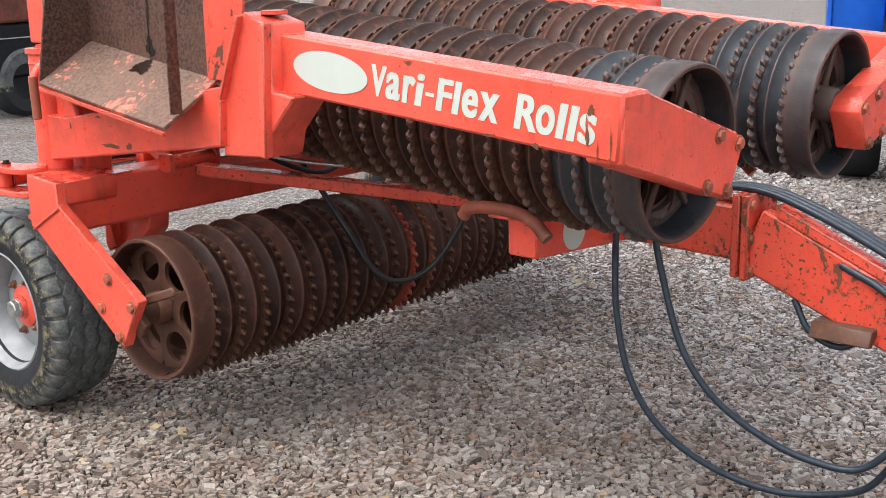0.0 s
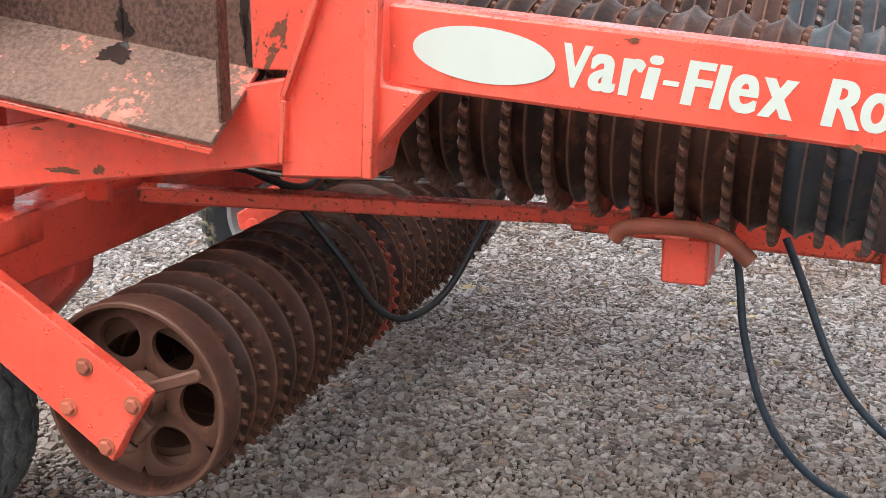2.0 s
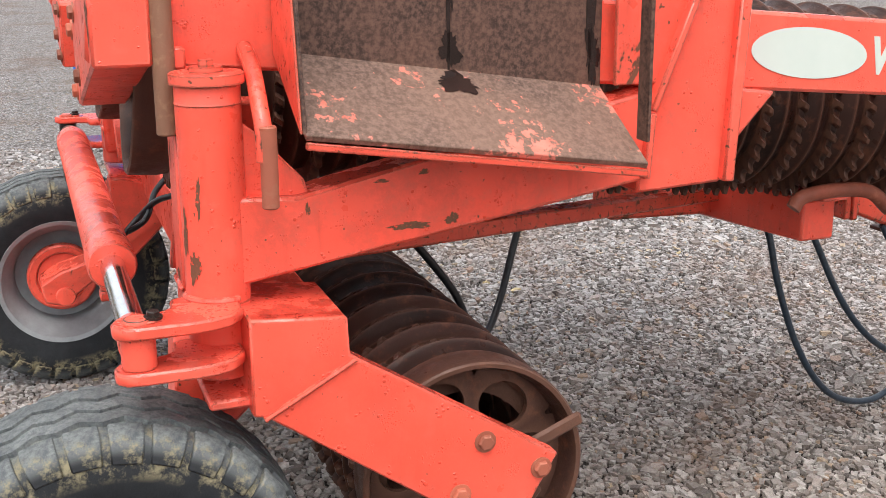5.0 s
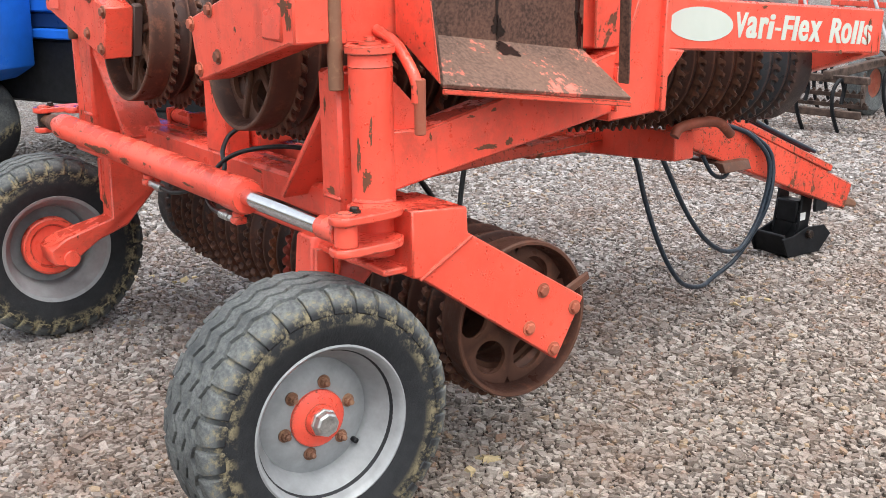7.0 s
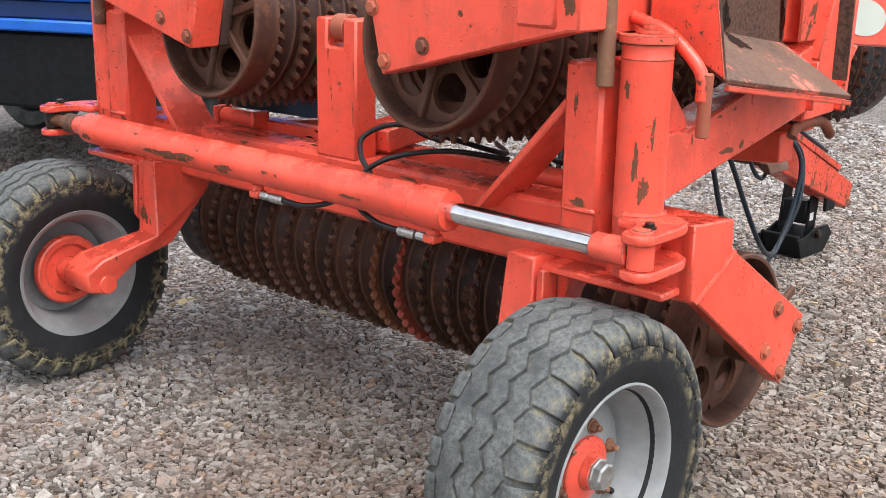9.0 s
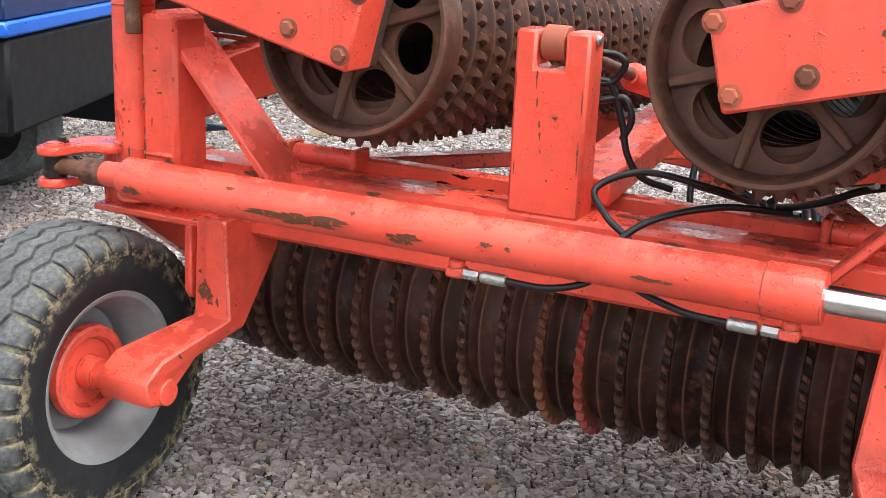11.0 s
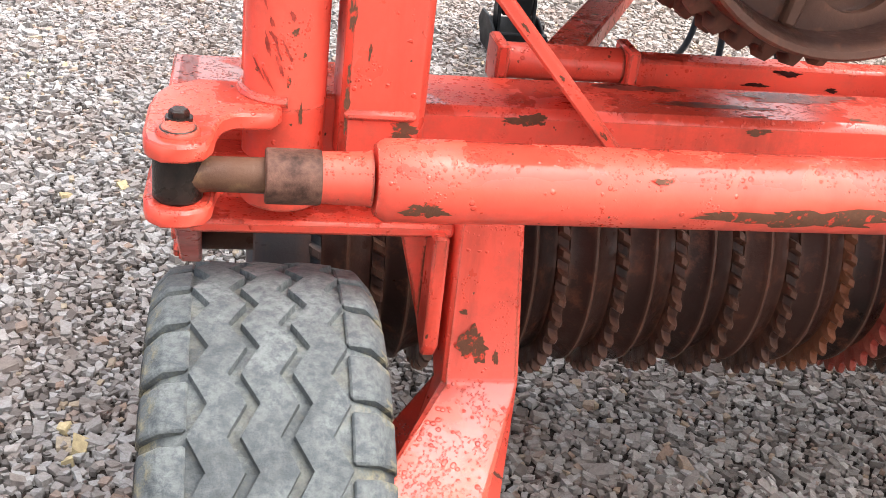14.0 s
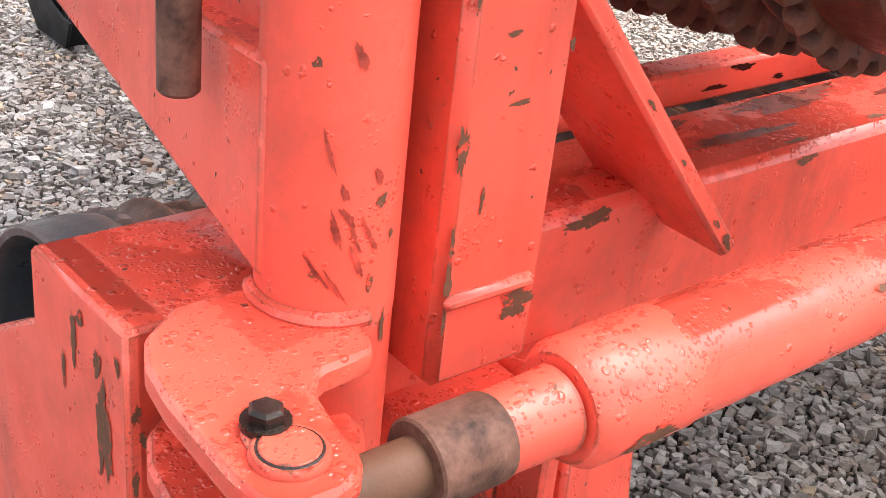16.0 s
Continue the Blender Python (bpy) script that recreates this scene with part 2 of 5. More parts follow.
GREASE = plain("greasy_black_steel", (0.020, 0.013, 0.010), 0.3, 0.0, 0.5, 45, 0.4, 0.3)
BROWN_STEEL = plain("brown_bare_steel", (0.135, 0.066, 0.047), 0.55, 0.0, 0.4, 40, 0.35, 0.15)
NAVY = plain("dark_navy_painted_steel", (0.014, 0.02, 0.035), 0.35, 0.0, 0.2, 10)
BLUE = plain("bright_blue_painted_steel", (0.012, 0.12, 0.55), 0.35, 0.0, 0.1, 6)
DULL_STEEL = plain("weathered_brown_steel", (0.085, 0.058, 0.047), 0.65, 0.0, 0.4, 12, 0.4, 0.2)
ORANGE = plain("orange_reflector", (0.85, 0.25, 0.02), 0.4)
GREY_STEEL = plain("pale_grey_painted_steel", (0.34, 0.36, 0.38), 0.5, 0.1, 0.12, 20)
WHITE = plain("white_label", (0.8, 0.82, 0.8), 0.6, 0.0, 0.05, 30)
YELLOW = plain("yellow_label", (0.75, 0.55, 0.04), 0.6, 0.0, 0.05, 30)


def decal():
    k = Nodes("scratched_white_decal")
    scratch = k.ramp(k.noise(30.0, 8, 0.7, k.stretch(1.0, 1.0, 0.35), 1.0), (0.70, 0.0), (0.71, 1.0))
    col = k.mix(scratch, k.mix(k.noise(9.0, 3), (0.44, 0.50, 0.45), (0.55, 0.59, 0.54)), (0.45, 0.06, 0.035))
    return k.done(col, 0.45, 0.0)


DECAL = decal()


def bare_patch():
    """Brown rust with remnants of the red paint in it."""
    k = Nodes("bare_rust_patch")
    n = k.noise(64.0, 8, 0.76)
    col = k.mix(k.noise(60.0, 6, 0.7), (0.075, 0.032, 0.019), (0.185, 0.085, 0.048))
    col = k.mix(k.ramp(n, (0.56, 0.0), (0.59, 1.0)), col, (0.66, 0.066, 0.038))
    return k.done(col, 0.7, 0.0, k.bump(k.noise(110.0, 6, 0.7), 0.5, 0.002), specular=0.2)


RUST_PATCH = bare_patch()
WET = plain("wet_stain_on_rust", (0.022, 0.011, 0.009), 0.12, 0.0, 0.3, 30, 0.1, 0.5)
STAIN = plain("wet_worn_red_paint", (0.23, 0.055, 0.038), 0.28, 0.0, 0.45, 38, 0.2, 0.35)
SMEAR = plain("rust_stained_red_paint", (0.47, 0.056, 0.034), 0.5, 0.0, 0.4, 45)


def stone_mix(k, pick):
    col = k.ramp(pick, (0.0, (0.105, 0.094, 0.088)), (0.14, (0.165, 0.145, 0.134)), (0.24, (0.345, 0.328, 0.316)), (0.38, (0.245, 0.205, 0.184)), (0.50, (0.390, 0.372, 0.360)),
                 (0.62, (0.185, 0.160, 0.147)), (0.74, (0.370, 0.358, 0.352)), (0.90, (0.450, 0.434, 0.420)), (0.96, (0.280, 0.190, 0.145)), (1.0, (0.420, 0.345, 0.245)))
    # the yard is browner on the one side of the roller than on the other
    across = k.n.new("ShaderNodeSeparateXYZ")
    k.put(across.inputs[0], k.coord)
    return k.mix(k.ramp(k.math("MULTIPLY", k.math("ADD", across.outputs["X"], 1.5), 0.3), (0.1, 0.0), (0.8, 1.0)), col, (0.97, 0.89, 0.80), "MULTIPLY")


def gravel_stone():
    k = Nodes("crushed_stone")
    col = stone_mix(k, k.island())
    col = k.mix(k.ramp(k.noise(120.0, 6, 0.7), (0.42, 0.0), (0.68, 0.45)), col, (0.11, 0.090, 0.079))
    col = k.mix(k.ramp(k.noise(0.9, 4, 0.6), (0.48, 0.0), (0.66, 0.42)), col, (0.17, 0.110, 0.082))
    col = k.mix(k.ramp(k.noise(3.6, 5, 0.65), (0.52, 0.0), (0.68, 0.35)), col, (0.20, 0.125, 0.090))
    return k.done(col, k.ramp(k.noise(40.0, 4), (0.35, 0.38), (0.65, 0.75)), 0.0, k.bump(k.noise(160.0, 6, 0.7), 1.0, 0.004), specular=0.3)


def gravel_ground():
    k = Nodes("gravel_yard")
    cell = k.cells(44.0, "F1", "Color")
    sep = k.n.new("ShaderNodeSeparateColor")
    k.put(sep.inputs[0], cell)
    col = stone_mix(k, sep.outputs[0])
    gap = k.ramp(k.cells(44.0, "DISTANCE_TO_EDGE"), (0.0, 1.0), (0.05, 0.9), (0.17, 0.0))
    col = k.mix(k.math("MULTIPLY", gap, 0.8), col, (0.016, 0.011, 0.009))
    col = k.mix(0.12, col, (0.02, 0.016, 0.014))
    col = k.mix(k.ramp(k.noise(0.9, 4, 0.6), (0.50, 0.0), (0.70, 0.6)), col, (0.12, 0.07, 0.05))
    # soil between the loose stones, coloured near black to carry the gaps' shade
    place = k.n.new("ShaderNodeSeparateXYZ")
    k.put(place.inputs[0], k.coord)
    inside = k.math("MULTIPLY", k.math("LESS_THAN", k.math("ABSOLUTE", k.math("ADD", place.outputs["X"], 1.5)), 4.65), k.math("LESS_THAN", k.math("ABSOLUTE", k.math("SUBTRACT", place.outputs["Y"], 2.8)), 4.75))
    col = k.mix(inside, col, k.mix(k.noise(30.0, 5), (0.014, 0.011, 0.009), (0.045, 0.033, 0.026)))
    hgt = k.ramp(k.cells(44.0, "DISTANCE_TO_EDGE"), (0.0, 0.0), (0.3, 1.0))
    tilt = k.math("MULTIPLY", sep.outputs[1], 0.6)
    return k.done(col, 0.8, 0.0, k.bump(k.math("ADD", hgt, tilt), 0.8, 0.012), specular=0.3)


STONE, GRAVEL = gravel_stone(), gravel_ground()


# ---------------------------------------------------------------- mesh tools
def bevelled(bm, width, segments=1):
    if width > 0:
        bmesh.ops.bevel(bm, geom=bm.edges[:], offset=width, segments=segments, affect="EDGES", profile=0.6, clamp_overlap=True)
    return bm


def prism(axis, outline, a, b, bevel=0.005):
    """A slab whose outline lies in the plane across the axis: (y, z) for x, (x, z) for y, (x, y) for z."""
    bm = bmesh.new()
    i = "xyz".index(axis)

    def spot(p, d):
        q = list(p)
        q.insert(i, d)
        return bm.verts.new(q)
    lo, hi = [spot(p, a) for p in outline], [spot(p, b) for p in outline]
    n = len(outline)
    bm.faces.new(lo), bm.faces.new(hi[::-1])
    for j in range(n):
        bm.faces.new((lo[j], hi[j], hi[(j + 1) % n], lo[(j + 1) % n]))
    bmesh.ops.recalc_face_normals(bm, faces=bm.faces)
    return bevelled(bm, bevel)


def box(x0, x1, y0, y1, z0, z1, bevel=0.006):
    return prism("z", [(x0, y0), (x1, y0), (x1, y1), (x0, y1)], z0, z1, bevel)


def basis(p0, p1, up=(0, 0, 1)):
    """Right, along and up vectors of a bar from p0 to p1."""
    d = (Vector(p1) - Vector(p0)).normalized()
    r = d.cross(Vector(up)).normalized()
    return r, d, r.cross(d)


def bar(p0, p1, w, h, bevel=0.006, up=(0, 0, 1), w1=None, h1=None):
    """A straight box section from p0 to p1, w wide and h high, which may taper to w1, h1."""
    bm = bmesh.new()
    r, d, u = basis(p0, p1, up)
    rings = []
    for p, ww, hh in ((p0, w, h), (p1, w1 or w, h1 or h)):
        rings.append([bm.verts.new(Vector(p) + r * sx * ww / 2 + u * sz * hh / 2) for sx, sz in ((-1, -1), (1, -1), (1, 1), (-1, 1))])
    a, b = rings
    bm.faces.new(a), bm.faces.new(b[::-1])
    for j in range(4):
        bm.faces.new((a[j], b[j], b[(j + 1) % 4], a[(j + 1) % 4]))
    bmesh.ops.recalc_face_normals(bm, faces=bm.faces)
    return bevelled(bm, bevel)


def spun(profile, p0, p1, seg=32, closed=False):
    """A body turned round the line from p0 towards p1: profile of (distance along, radius)."""
    bm = bmesh.new()
    r, d, u = basis(p0, p1, (0, 0, 1) if abs((Vector(p1) - Vector(p0)).normalized().z) < 0.9 else (0, 1, 0))
    rows = []
    for along, radius in profile:
        c = Vector(p0) + d * along
        if radius < 1e-6:
            rows.append([bm.verts.new(c)])
        else:
            rows.append([bm.verts.new(c + (r * math.cos(2 * math.pi * j / seg) + u * math.sin(2 * math.pi * j / seg)) * radius) for j in range(seg)])
    pairs = list(zip(rows, rows[1:])) + ([(rows[-1], rows[0])] if closed else [])
    for a, b in pairs:
        for j in range(seg):
            k = (j + 1) % seg
            if len(a) == 1 and len(b) == 1:
                continue
            if len(a) == 1:
                bm.faces.new((a[0], b[j], b[k]))
            elif len(b) == 1:
                bm.faces.new((a[j], b[0], a[k]))
            else:
                bm.faces.new((a[j], b[j], b[k], a[k]))
    bmesh.ops.recalc_face_normals(bm, faces=bm.faces)
    for f in bm.faces:
        f.smooth = True
    return bm


def rod(p0, p1, r, seg=20, chamfer=0.003):
    n = (Vector(p1) - Vector(p0)).length
    c = min(chamfer, r * 0.4)
    return spun([(0, 0), (0, r - c), (c, r), (n - c, r), (n, r - c), (n, 0)], p0, p1, seg)


def smooth_line(points, steps=10):
    """A Catmull-Rom line through the points."""
    p = [Vector(q) for q in points]
    p = [p[0] * 2 - p[1]] + p + [p[-1] * 2 - p[-2]]
    out = []
    for a, b, c, d in zip(p, p[1:], p[2:], p[3:]):
        for i in range(steps):
            t = i / steps
            out.append(0.5 * (2 * b + (c - a) * t + (2 * a - 5 * b + 4 * c - d) * t * t + (3 * b - a - 3 * c + d) * t ** 3))
    return out + [p[-2]]


def hose(points, r, seg=10, steps=10, close=True):
    bm = bmesh.new()
    line = smooth_line(points, steps) if steps > 1 else [Vector(q) for q in points]
    side = None
    rows = []
    for i, c in enumerate(line):
        d = (line[min(i + 1, len(line) - 1)] - line[max(i - 1, 0)]).normalized()
        side = (side - d * side.dot(d)).normalized() if side else d.orthogonal().normalized()
        up = d.cross(side)
        rows.append([bm.verts.new(c + (side * math.cos(2 * math.pi * j / seg) + up * math.sin(2 * math.pi * j / seg)) * r) for j in range(seg)])
    for a, b in zip(rows, rows[1:]):
        for j in range(seg):
            bm.faces.new((a[j], a[(j + 1) % seg], b[(j + 1) % seg], b[j]))
    if close:
        bm.faces.new(rows[0][::-1]), bm.faces.new(rows[-1])
    bmesh.ops.recalc_face_normals(bm, faces=bm.faces)
    for f in bm.faces:
        f.smooth = len(f.verts) == 4
    return bm


def merged(*pieces):
    """One mesh out of several bmeshes that are one welded piece."""
    out = bmesh.new()
    for b in pieces:
        me = bpy.data.meshes.new("piece")
        b.to_mesh(me)
        out.from_mesh(me)
        b.free()
        bpy.data.meshes.remove(me)
    return out


def mesh_of(name, bm, material):
    me = bpy.data.meshes.new(name)
    bm.to_mesh(me)
    bm.free()
    me.set_sharp_from_angle(angle=radians(38))
    me.materials.append(material)
    return me


def part(name, bm, material, parent=None, label="", m=None):
    """Links a bmesh, or a mesh that is shared, as one object under its thing or part."""
    if isinstance(bm, bmesh.types.BMesh):
        if m is not None:
            bm.transform(m)
            if m.determinant() < 0:
                bmesh.ops.reverse_faces(bm, faces=bm.faces[:])
            m = None
        me = mesh_of(name, bm, material)
    else:
        me = bm
    ob = new(name, me)
    if m is not None:
        ob.matrix_basis = m
    if parent is not None:
        ob.parent = parent
    return tagged(ob, label)


def thing(name, label, category, m=None, group="", kind=""):
    ob = new(name)
    if m is not None:
        ob.matrix_world = m
    return tagged(ob, label, category, group, kind)


def mirror_x(c):
    """Turns the right side into the left one, about the plane x = c."""
    return Matrix.Translation((2 * c, 0, 0)) @ Matrix.Diagonal((-1, 1, 1, 1))


# ---------------------------------------------------------------- ground
def ground():
    bm = bmesh.new()
    bmesh.ops.create_grid(bm, x_segments=2, y_segments=2, size=400)
    bm.transform(Matrix.Translation((0, 0, -0.012)))
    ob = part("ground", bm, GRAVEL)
    return tagged(ob, "wet grey and brown crushed gravel yard", "ground", kind="structure")


ground()


def stones(name, count, region, size, seed, label, material=None, cell=0.0, hole=None):
    """Loose crushed stones: angular chips with open gaps. With a cell they lie packed side by side, one to each cell of
    the stretch but for its hole; without one they are thrown at random."""
    rng = np.random.default_rng(seed)
    x0, x1, y0, y1 = region
    if cell:
        gx, gy = np.meshgrid(np.arange(x0, x1, cell), np.arange(y0, y1, cell))
        gx = gx + cell * 0.5 * (np.arange(len(gx)) % 2)[:, None]
        p = np.stack([gx.ravel(), gy.ravel()], 1)
        p += rng.uniform(-0.36, 0.36, p.shape) * cell
        if hole:
            p = p[~((p[:, 0] > hole[0]) & (p[:, 0] < hole[1]) & (p[:, 1] > hole[2]) & (p[:, 1] < hole[3]))]
        count = len(p)
    else:
        p = np.stack([rng.uniform(x0, x1, count), rng.uniform(y0, y1, count)], 1)
    corner = np.array([(-1, -1, -1), (1, -1, -1), (1, 1, -1), (-1, 1, -1), (-1, -1, 1), (1, -1, 1), (1, 1, 1), (-1, 1, 1)], float)
    faces = np.array([(4, 5, 6, 7), (0, 1, 5, 4), (1, 2, 6, 5), (2, 3, 7, 6), (3, 0, 4, 7)])
    v = np.repeat(corner[None], count, 0)
    v[:, 4:, :2] *= rng.uniform(0.78, 1.0, (count, 1, 2))
    v += rng.uniform(-0.27, 0.27, v.shape)
    s = size * rng.lognormal(0, 0.26, (count, 1, 1))
    v *= s * np.stack([rng.uniform(0.46, 0.68, count), rng.uniform(0.34, 0.48, count), rng.uniform(0.28, 0.44, count)], 1)[:, None, :]
    a, b = rng.uniform(0, 2 * np.pi, count), rng.normal(0, 0.20, (2, count))
    ca, sa = np.cos(a)[:, None], np.sin(a)[:, None]
    vx, vy, vz = v[..., 0], v[..., 1], v[..., 2]
    vz = vz + vx * b[0][:, None] + vy * b[1][:, None]
    lift = rng.uniform(-0.45, 0.50, (count, 1)) * s[:, :, 0] * 0.40 - 0.009
    out = np.stack([vx * ca - vy * sa + p[:, :1], vx * sa + vy * ca + p[:, 1:], vz + lift], -1).reshape(-1, 3)
    quads = (faces[None] + 8 * np.arange(count)[:, None, None]).reshape(-1, 4)
    me = bpy.data.meshes.new(name)
    me.vertices.add(len(out)), me.loops.add(quads.size), me.polygons.add(len(quads))
    me.vertices.foreach_set("co", out.ravel())
    me.loops.foreach_set("vertex_index", quads.ravel().astype(np.int32))
    me.polygons.foreach_set("loop_start", np.arange(0, quads.size, 4, dtype=np.int32))
    me.update(calc_edges=True)
    me.shade_flat()
    me.materials.append(material or STONE)
    return tagged(new(name, me), label, "gravel", kind="stuff")


# ---------------------------------------------------------------- the folded field roller
roller = thing("field_roller", "folded red trailed field roller with toothed iron rings, parked on gravel", "farm roller", pose(0, 0, 0, 0, 0, 2.6))
MID = mirror_x(-0.035)      # right half of the centre section to the left half
SIDES = (("right", None), ("left", MID))


def add(name, bm, material=RED, parent=roller, label="", m=None):
    return part(name, bm, material, parent, label, m)


def hex_bolt(p, way, r=0.017, head=0.013, washer=True):
    """A hexagonal bolt head with its washer."""
    q = Vector(p) + Vector(way) * 0.05
    pieces = [spun([(0, 0), (0, r), (head * 0.8, r), (head, r * 0.8), (head, 0)], p, q, 6)]
    if washer:
        pieces.append(spun([(-0.002, 0), (-0.002, r * 1.35), (0.003, r * 1.35), (0.003, 0)], p, q, 16))
    bm = merged(*pieces)
    for f in bm.faces:
        f.smooth = False
    return bm


# centre frame: a long transverse box beam with cranked arms at both ends
add("main_beam", box(-1.30, 1.24, 0.0, 0.15, 0.738, 0.922, 0.012), RED, label="long red transverse box beam, rain-wet on top")
BOX_END = [(-0.020, 0.750), (-0.020, 0.940), (0.163, 0.926), (0.166, 0.848), (0.005, 0.750)]
ARM = [(-0.020, 0.752), (-0.020, 0.940), (0.163, 0.926), (0.166, 0.852), (0.60, 0.580), (0.587, 0.56), (0.493, 0.402), (0.005, 0.748)]
for side, m in SIDES:
    arm = add("end_arm", merged(prism("x", ARM, 1.205, 1.245, 0.004), prism("x", BOX_END, 1.0, 1.238, 0.004)), RED, label="red cranked end arm holding the ring gang", m=m)
    if side == "right":
        add("weld_seam", hose([(1.246, 0.0, 0.745), (1.2475, 0.09, 0.795), (1.246, 0.176, 0.842)], 0.006, 6, 4), RED, arm, m=m)
    for y, z in ((0.438, 0.632), (0.561, 0.555), (0.385, 0.525), (0.48, 0.44)):
        add("bolt", hex_bolt((1.245, y, z), (1, 0, 0)), BOLT if side == "right" else RED_WORN, arm, "rusty bolt head" if side == "right" else "red-painted bolt head", m=m)
    add("axle_bearing", merged(rod((1.215, 0.468, 0.50), (1.10, 0.468, 0.50), 0.05, 24), bar((1.20, 0.40, 0.60), (1.20, 0.56, 0.46), 0.03, 0.07)), IRON, arm, "rusty axle bearing block", m=m)
    if side == "right":
        add("scraper_bar", bar((1.175, 0.50, 0.545), (1.165, 0.69, 0.615), 0.014, 0.032), IRON, arm, "rusty scraper bar", m=m)

# upright pivot tubes, square posts, flat braces
for side, m in SIDES:
    px, py, tr = (1.105, -0.05, 0.060) if side == "right" else (1.094, -0.05, 0.0545)
    tube = add("pivot_tube", spun([(0, 0), (0, tr), (0.37, tr), (0.372, tr + 0.002), (0.376, tr), (0.405, tr), (0.405, 0)], (px, py, 0.945), (px, py, 2), 40), RED, label="red upright pivot tube with chipped paint", m=m)
    add("cap_plate", merged(spun([(0, 0), (0, tr + 0.008), (0.018, tr + 0.008), (0.02, tr + 0.005), (0.02, 0)], (px, py, 1.352), (px, py, 2), 40),
                            box(px - 0.105, px - 0.03, py - 0.03, py + 0.03, 1.354, 1.372, 0.003),
                            spun([(0.02, 0), (0.02, 0.03), (0.03, 0.03), (0.03, 0)], (px, py, 1.352), (px, py, 2), 24),
                            spun([(0.03, 0), (0.03, 0.015), (0.042, 0.015), (0.042, 0)], (px, py, 1.352), (px, py, 2), 6)), RED_WORN, tube, "red top cap with a bolt", m=m)
    bead = [(px + (tr + 0.001) * math.cos(radians(d)), py + (tr + 0.001) * math.sin(radians(d)), 0.957) for d in range(28, -95, -15)]
    add("weld_bead", hose(bead, 0.0075, 8, 3), RED, tube, m=m)
    post = add("square_post", box(0.912, 1.024, -0.105, 0.02, 0.86, 1.30, 0.010), RED, label="red square post welded to the beam", m=m)
    add("weld_patch", box(0.925, 1.02, -0.112, -0.10, 0.938, 0.952, 0.005), RED, post, m=m)
    add("flat_brace", bar((1.004, -0.004, 1.305), (0.622, -0.004, 0.882), 0.162, 0.021, 0.004), RED, label="red flat diagonal brace from post to beam", m=m)
    # clevis plates round the pivot and the ram's pin
    out = [(1.150, -0.0225), (1.207, -0.0225), (1.243, -0.050), (1.258, -0.082), (1.264, -0.125), (1.266, -0.212), (1.261, -0.241), (1.244, -0.257), (1.214, -0.258), (1.192, -0.247),
           (1.184, -0.229), (1.181, -0.194), (1.174, -0.163), (1.159, -0.147), (1.112, -0.143), (1.100, -0.122), (1.100, -0.05)]
    for z, nm in ((0.932, "upper_clevis_plate"), (0.848, "lower_clevis_plate")):
        add(nm, prism("z", out, z, z + 0.023, 0.004), RED, label="red clevis plate with worn rim", m=m)
    add("pivot_sleeve", rod((px, py, 0.80), (px, py, 0.947), tr - 0.0005, 40), RED, tube, m=m)
    pin = add("pivot_pin", rod((1.225, -0.214, 0.843), (1.225, -0.214, 0.962), 0.024, 24), GREASE, label="greasy ram pin", m=m)
    add("pin_head", merged(spun([(0, 0), (0, 0.026), (0.004, 0.026), (0.007, 0.024), (0.007, 0.021), (0.009, 0.019), (0.009, 0)], (1.225, -0.214, 0.954), (1.225, -0.214, 2), 28),
                           prism("z", [(1.202, -0.207), (1.206, -0.185), (1.214, -0.170), (1.234, -0.170), (1.243, -0.185), (1.247, -0.207)], 0.954, 0.959, 0.002)), RED_WORN, pin, "worn red pin head on its keeper plate", m=m)
    add("bolt", hex_bolt((1.225, -0.185, 0.961), (0, 0, 1), 0.0125, 0.013), GREASE, pin, "dark hexagonal bolt head", m=m)
    # loose drop pin and rusty stay at the pivot
    add("lock_pin", rod((1.036, -0.116, 1.25), (1.036, -0.116, 1.56), 0.021, 20), PIN, label="rusty upright lock pin", m=m)
    add("pin_hasp", box(1.0, 1.036, -0.105, -0.075, 1.37, 1.41, 0.004), RED_WORN, label="red pin lug", m=m)

# the centre post with its roller
add("centre_post", prism("y", [(-0.105, 0.915), (0.072, 0.915), (0.072, 1.335), (0.014, 1.335), (0.014, 1.25), (-0.054, 1.25), (-0.054, 1.335), (-0.105, 1.335)], 0.002, 0.09, 0.007), RED, label="red forked post at the beam's middle")
add("post_roller", rod((-0.048, 0.045, 1.305), (0.008, 0.045, 1.305), 0.040, 28), BOLT, label="rusty roller in the fork")
add("post_roller_pin", rod((-0.113, 0.045, 1.318), (0.082, 0.045, 1.318), 0.012, 16), ZINC)

# hydraulic folding ram across the back
RY, RZ = -0.212, 0.902
ram = add("folding_ram", spun([(0, 0), (0, 0.044), (0.012, 0.052), (0.11, 0.053), (0.112, 0.0515), (1.60, 0.0520), (1.602, 0.055), (1.70, 0.055), (1.712, 0.051), (1.712, 0)], (-1.058, RY, RZ), (1, RY, RZ), 40), RED, label="red hydraulic ram barrel with scuffed paint")
add("piston_rod", rod((0.64, RY, RZ), (1.155, RY, RZ), 0.027, 28), CHROME, ram, "bright chromed piston rod")
add("ram_neck", spun([(0, 0), (0, 0.032), (0.06, 0.034), (0.066, 0.036), (0.07, 0)], (-1.128, RY, RZ), (1, RY, RZ), 28), RED, ram)
add("ram_collar", spun([(0, 0.022), (0, 0.0325), (0.002, 0.0345), (0.064, 0.0345), (0.068, 0.033), (0.068, 0.027)], (-1.192, RY, RZ), (1, RY, RZ), 28), BROWN_STEEL, ram, "bare brown steel collar")
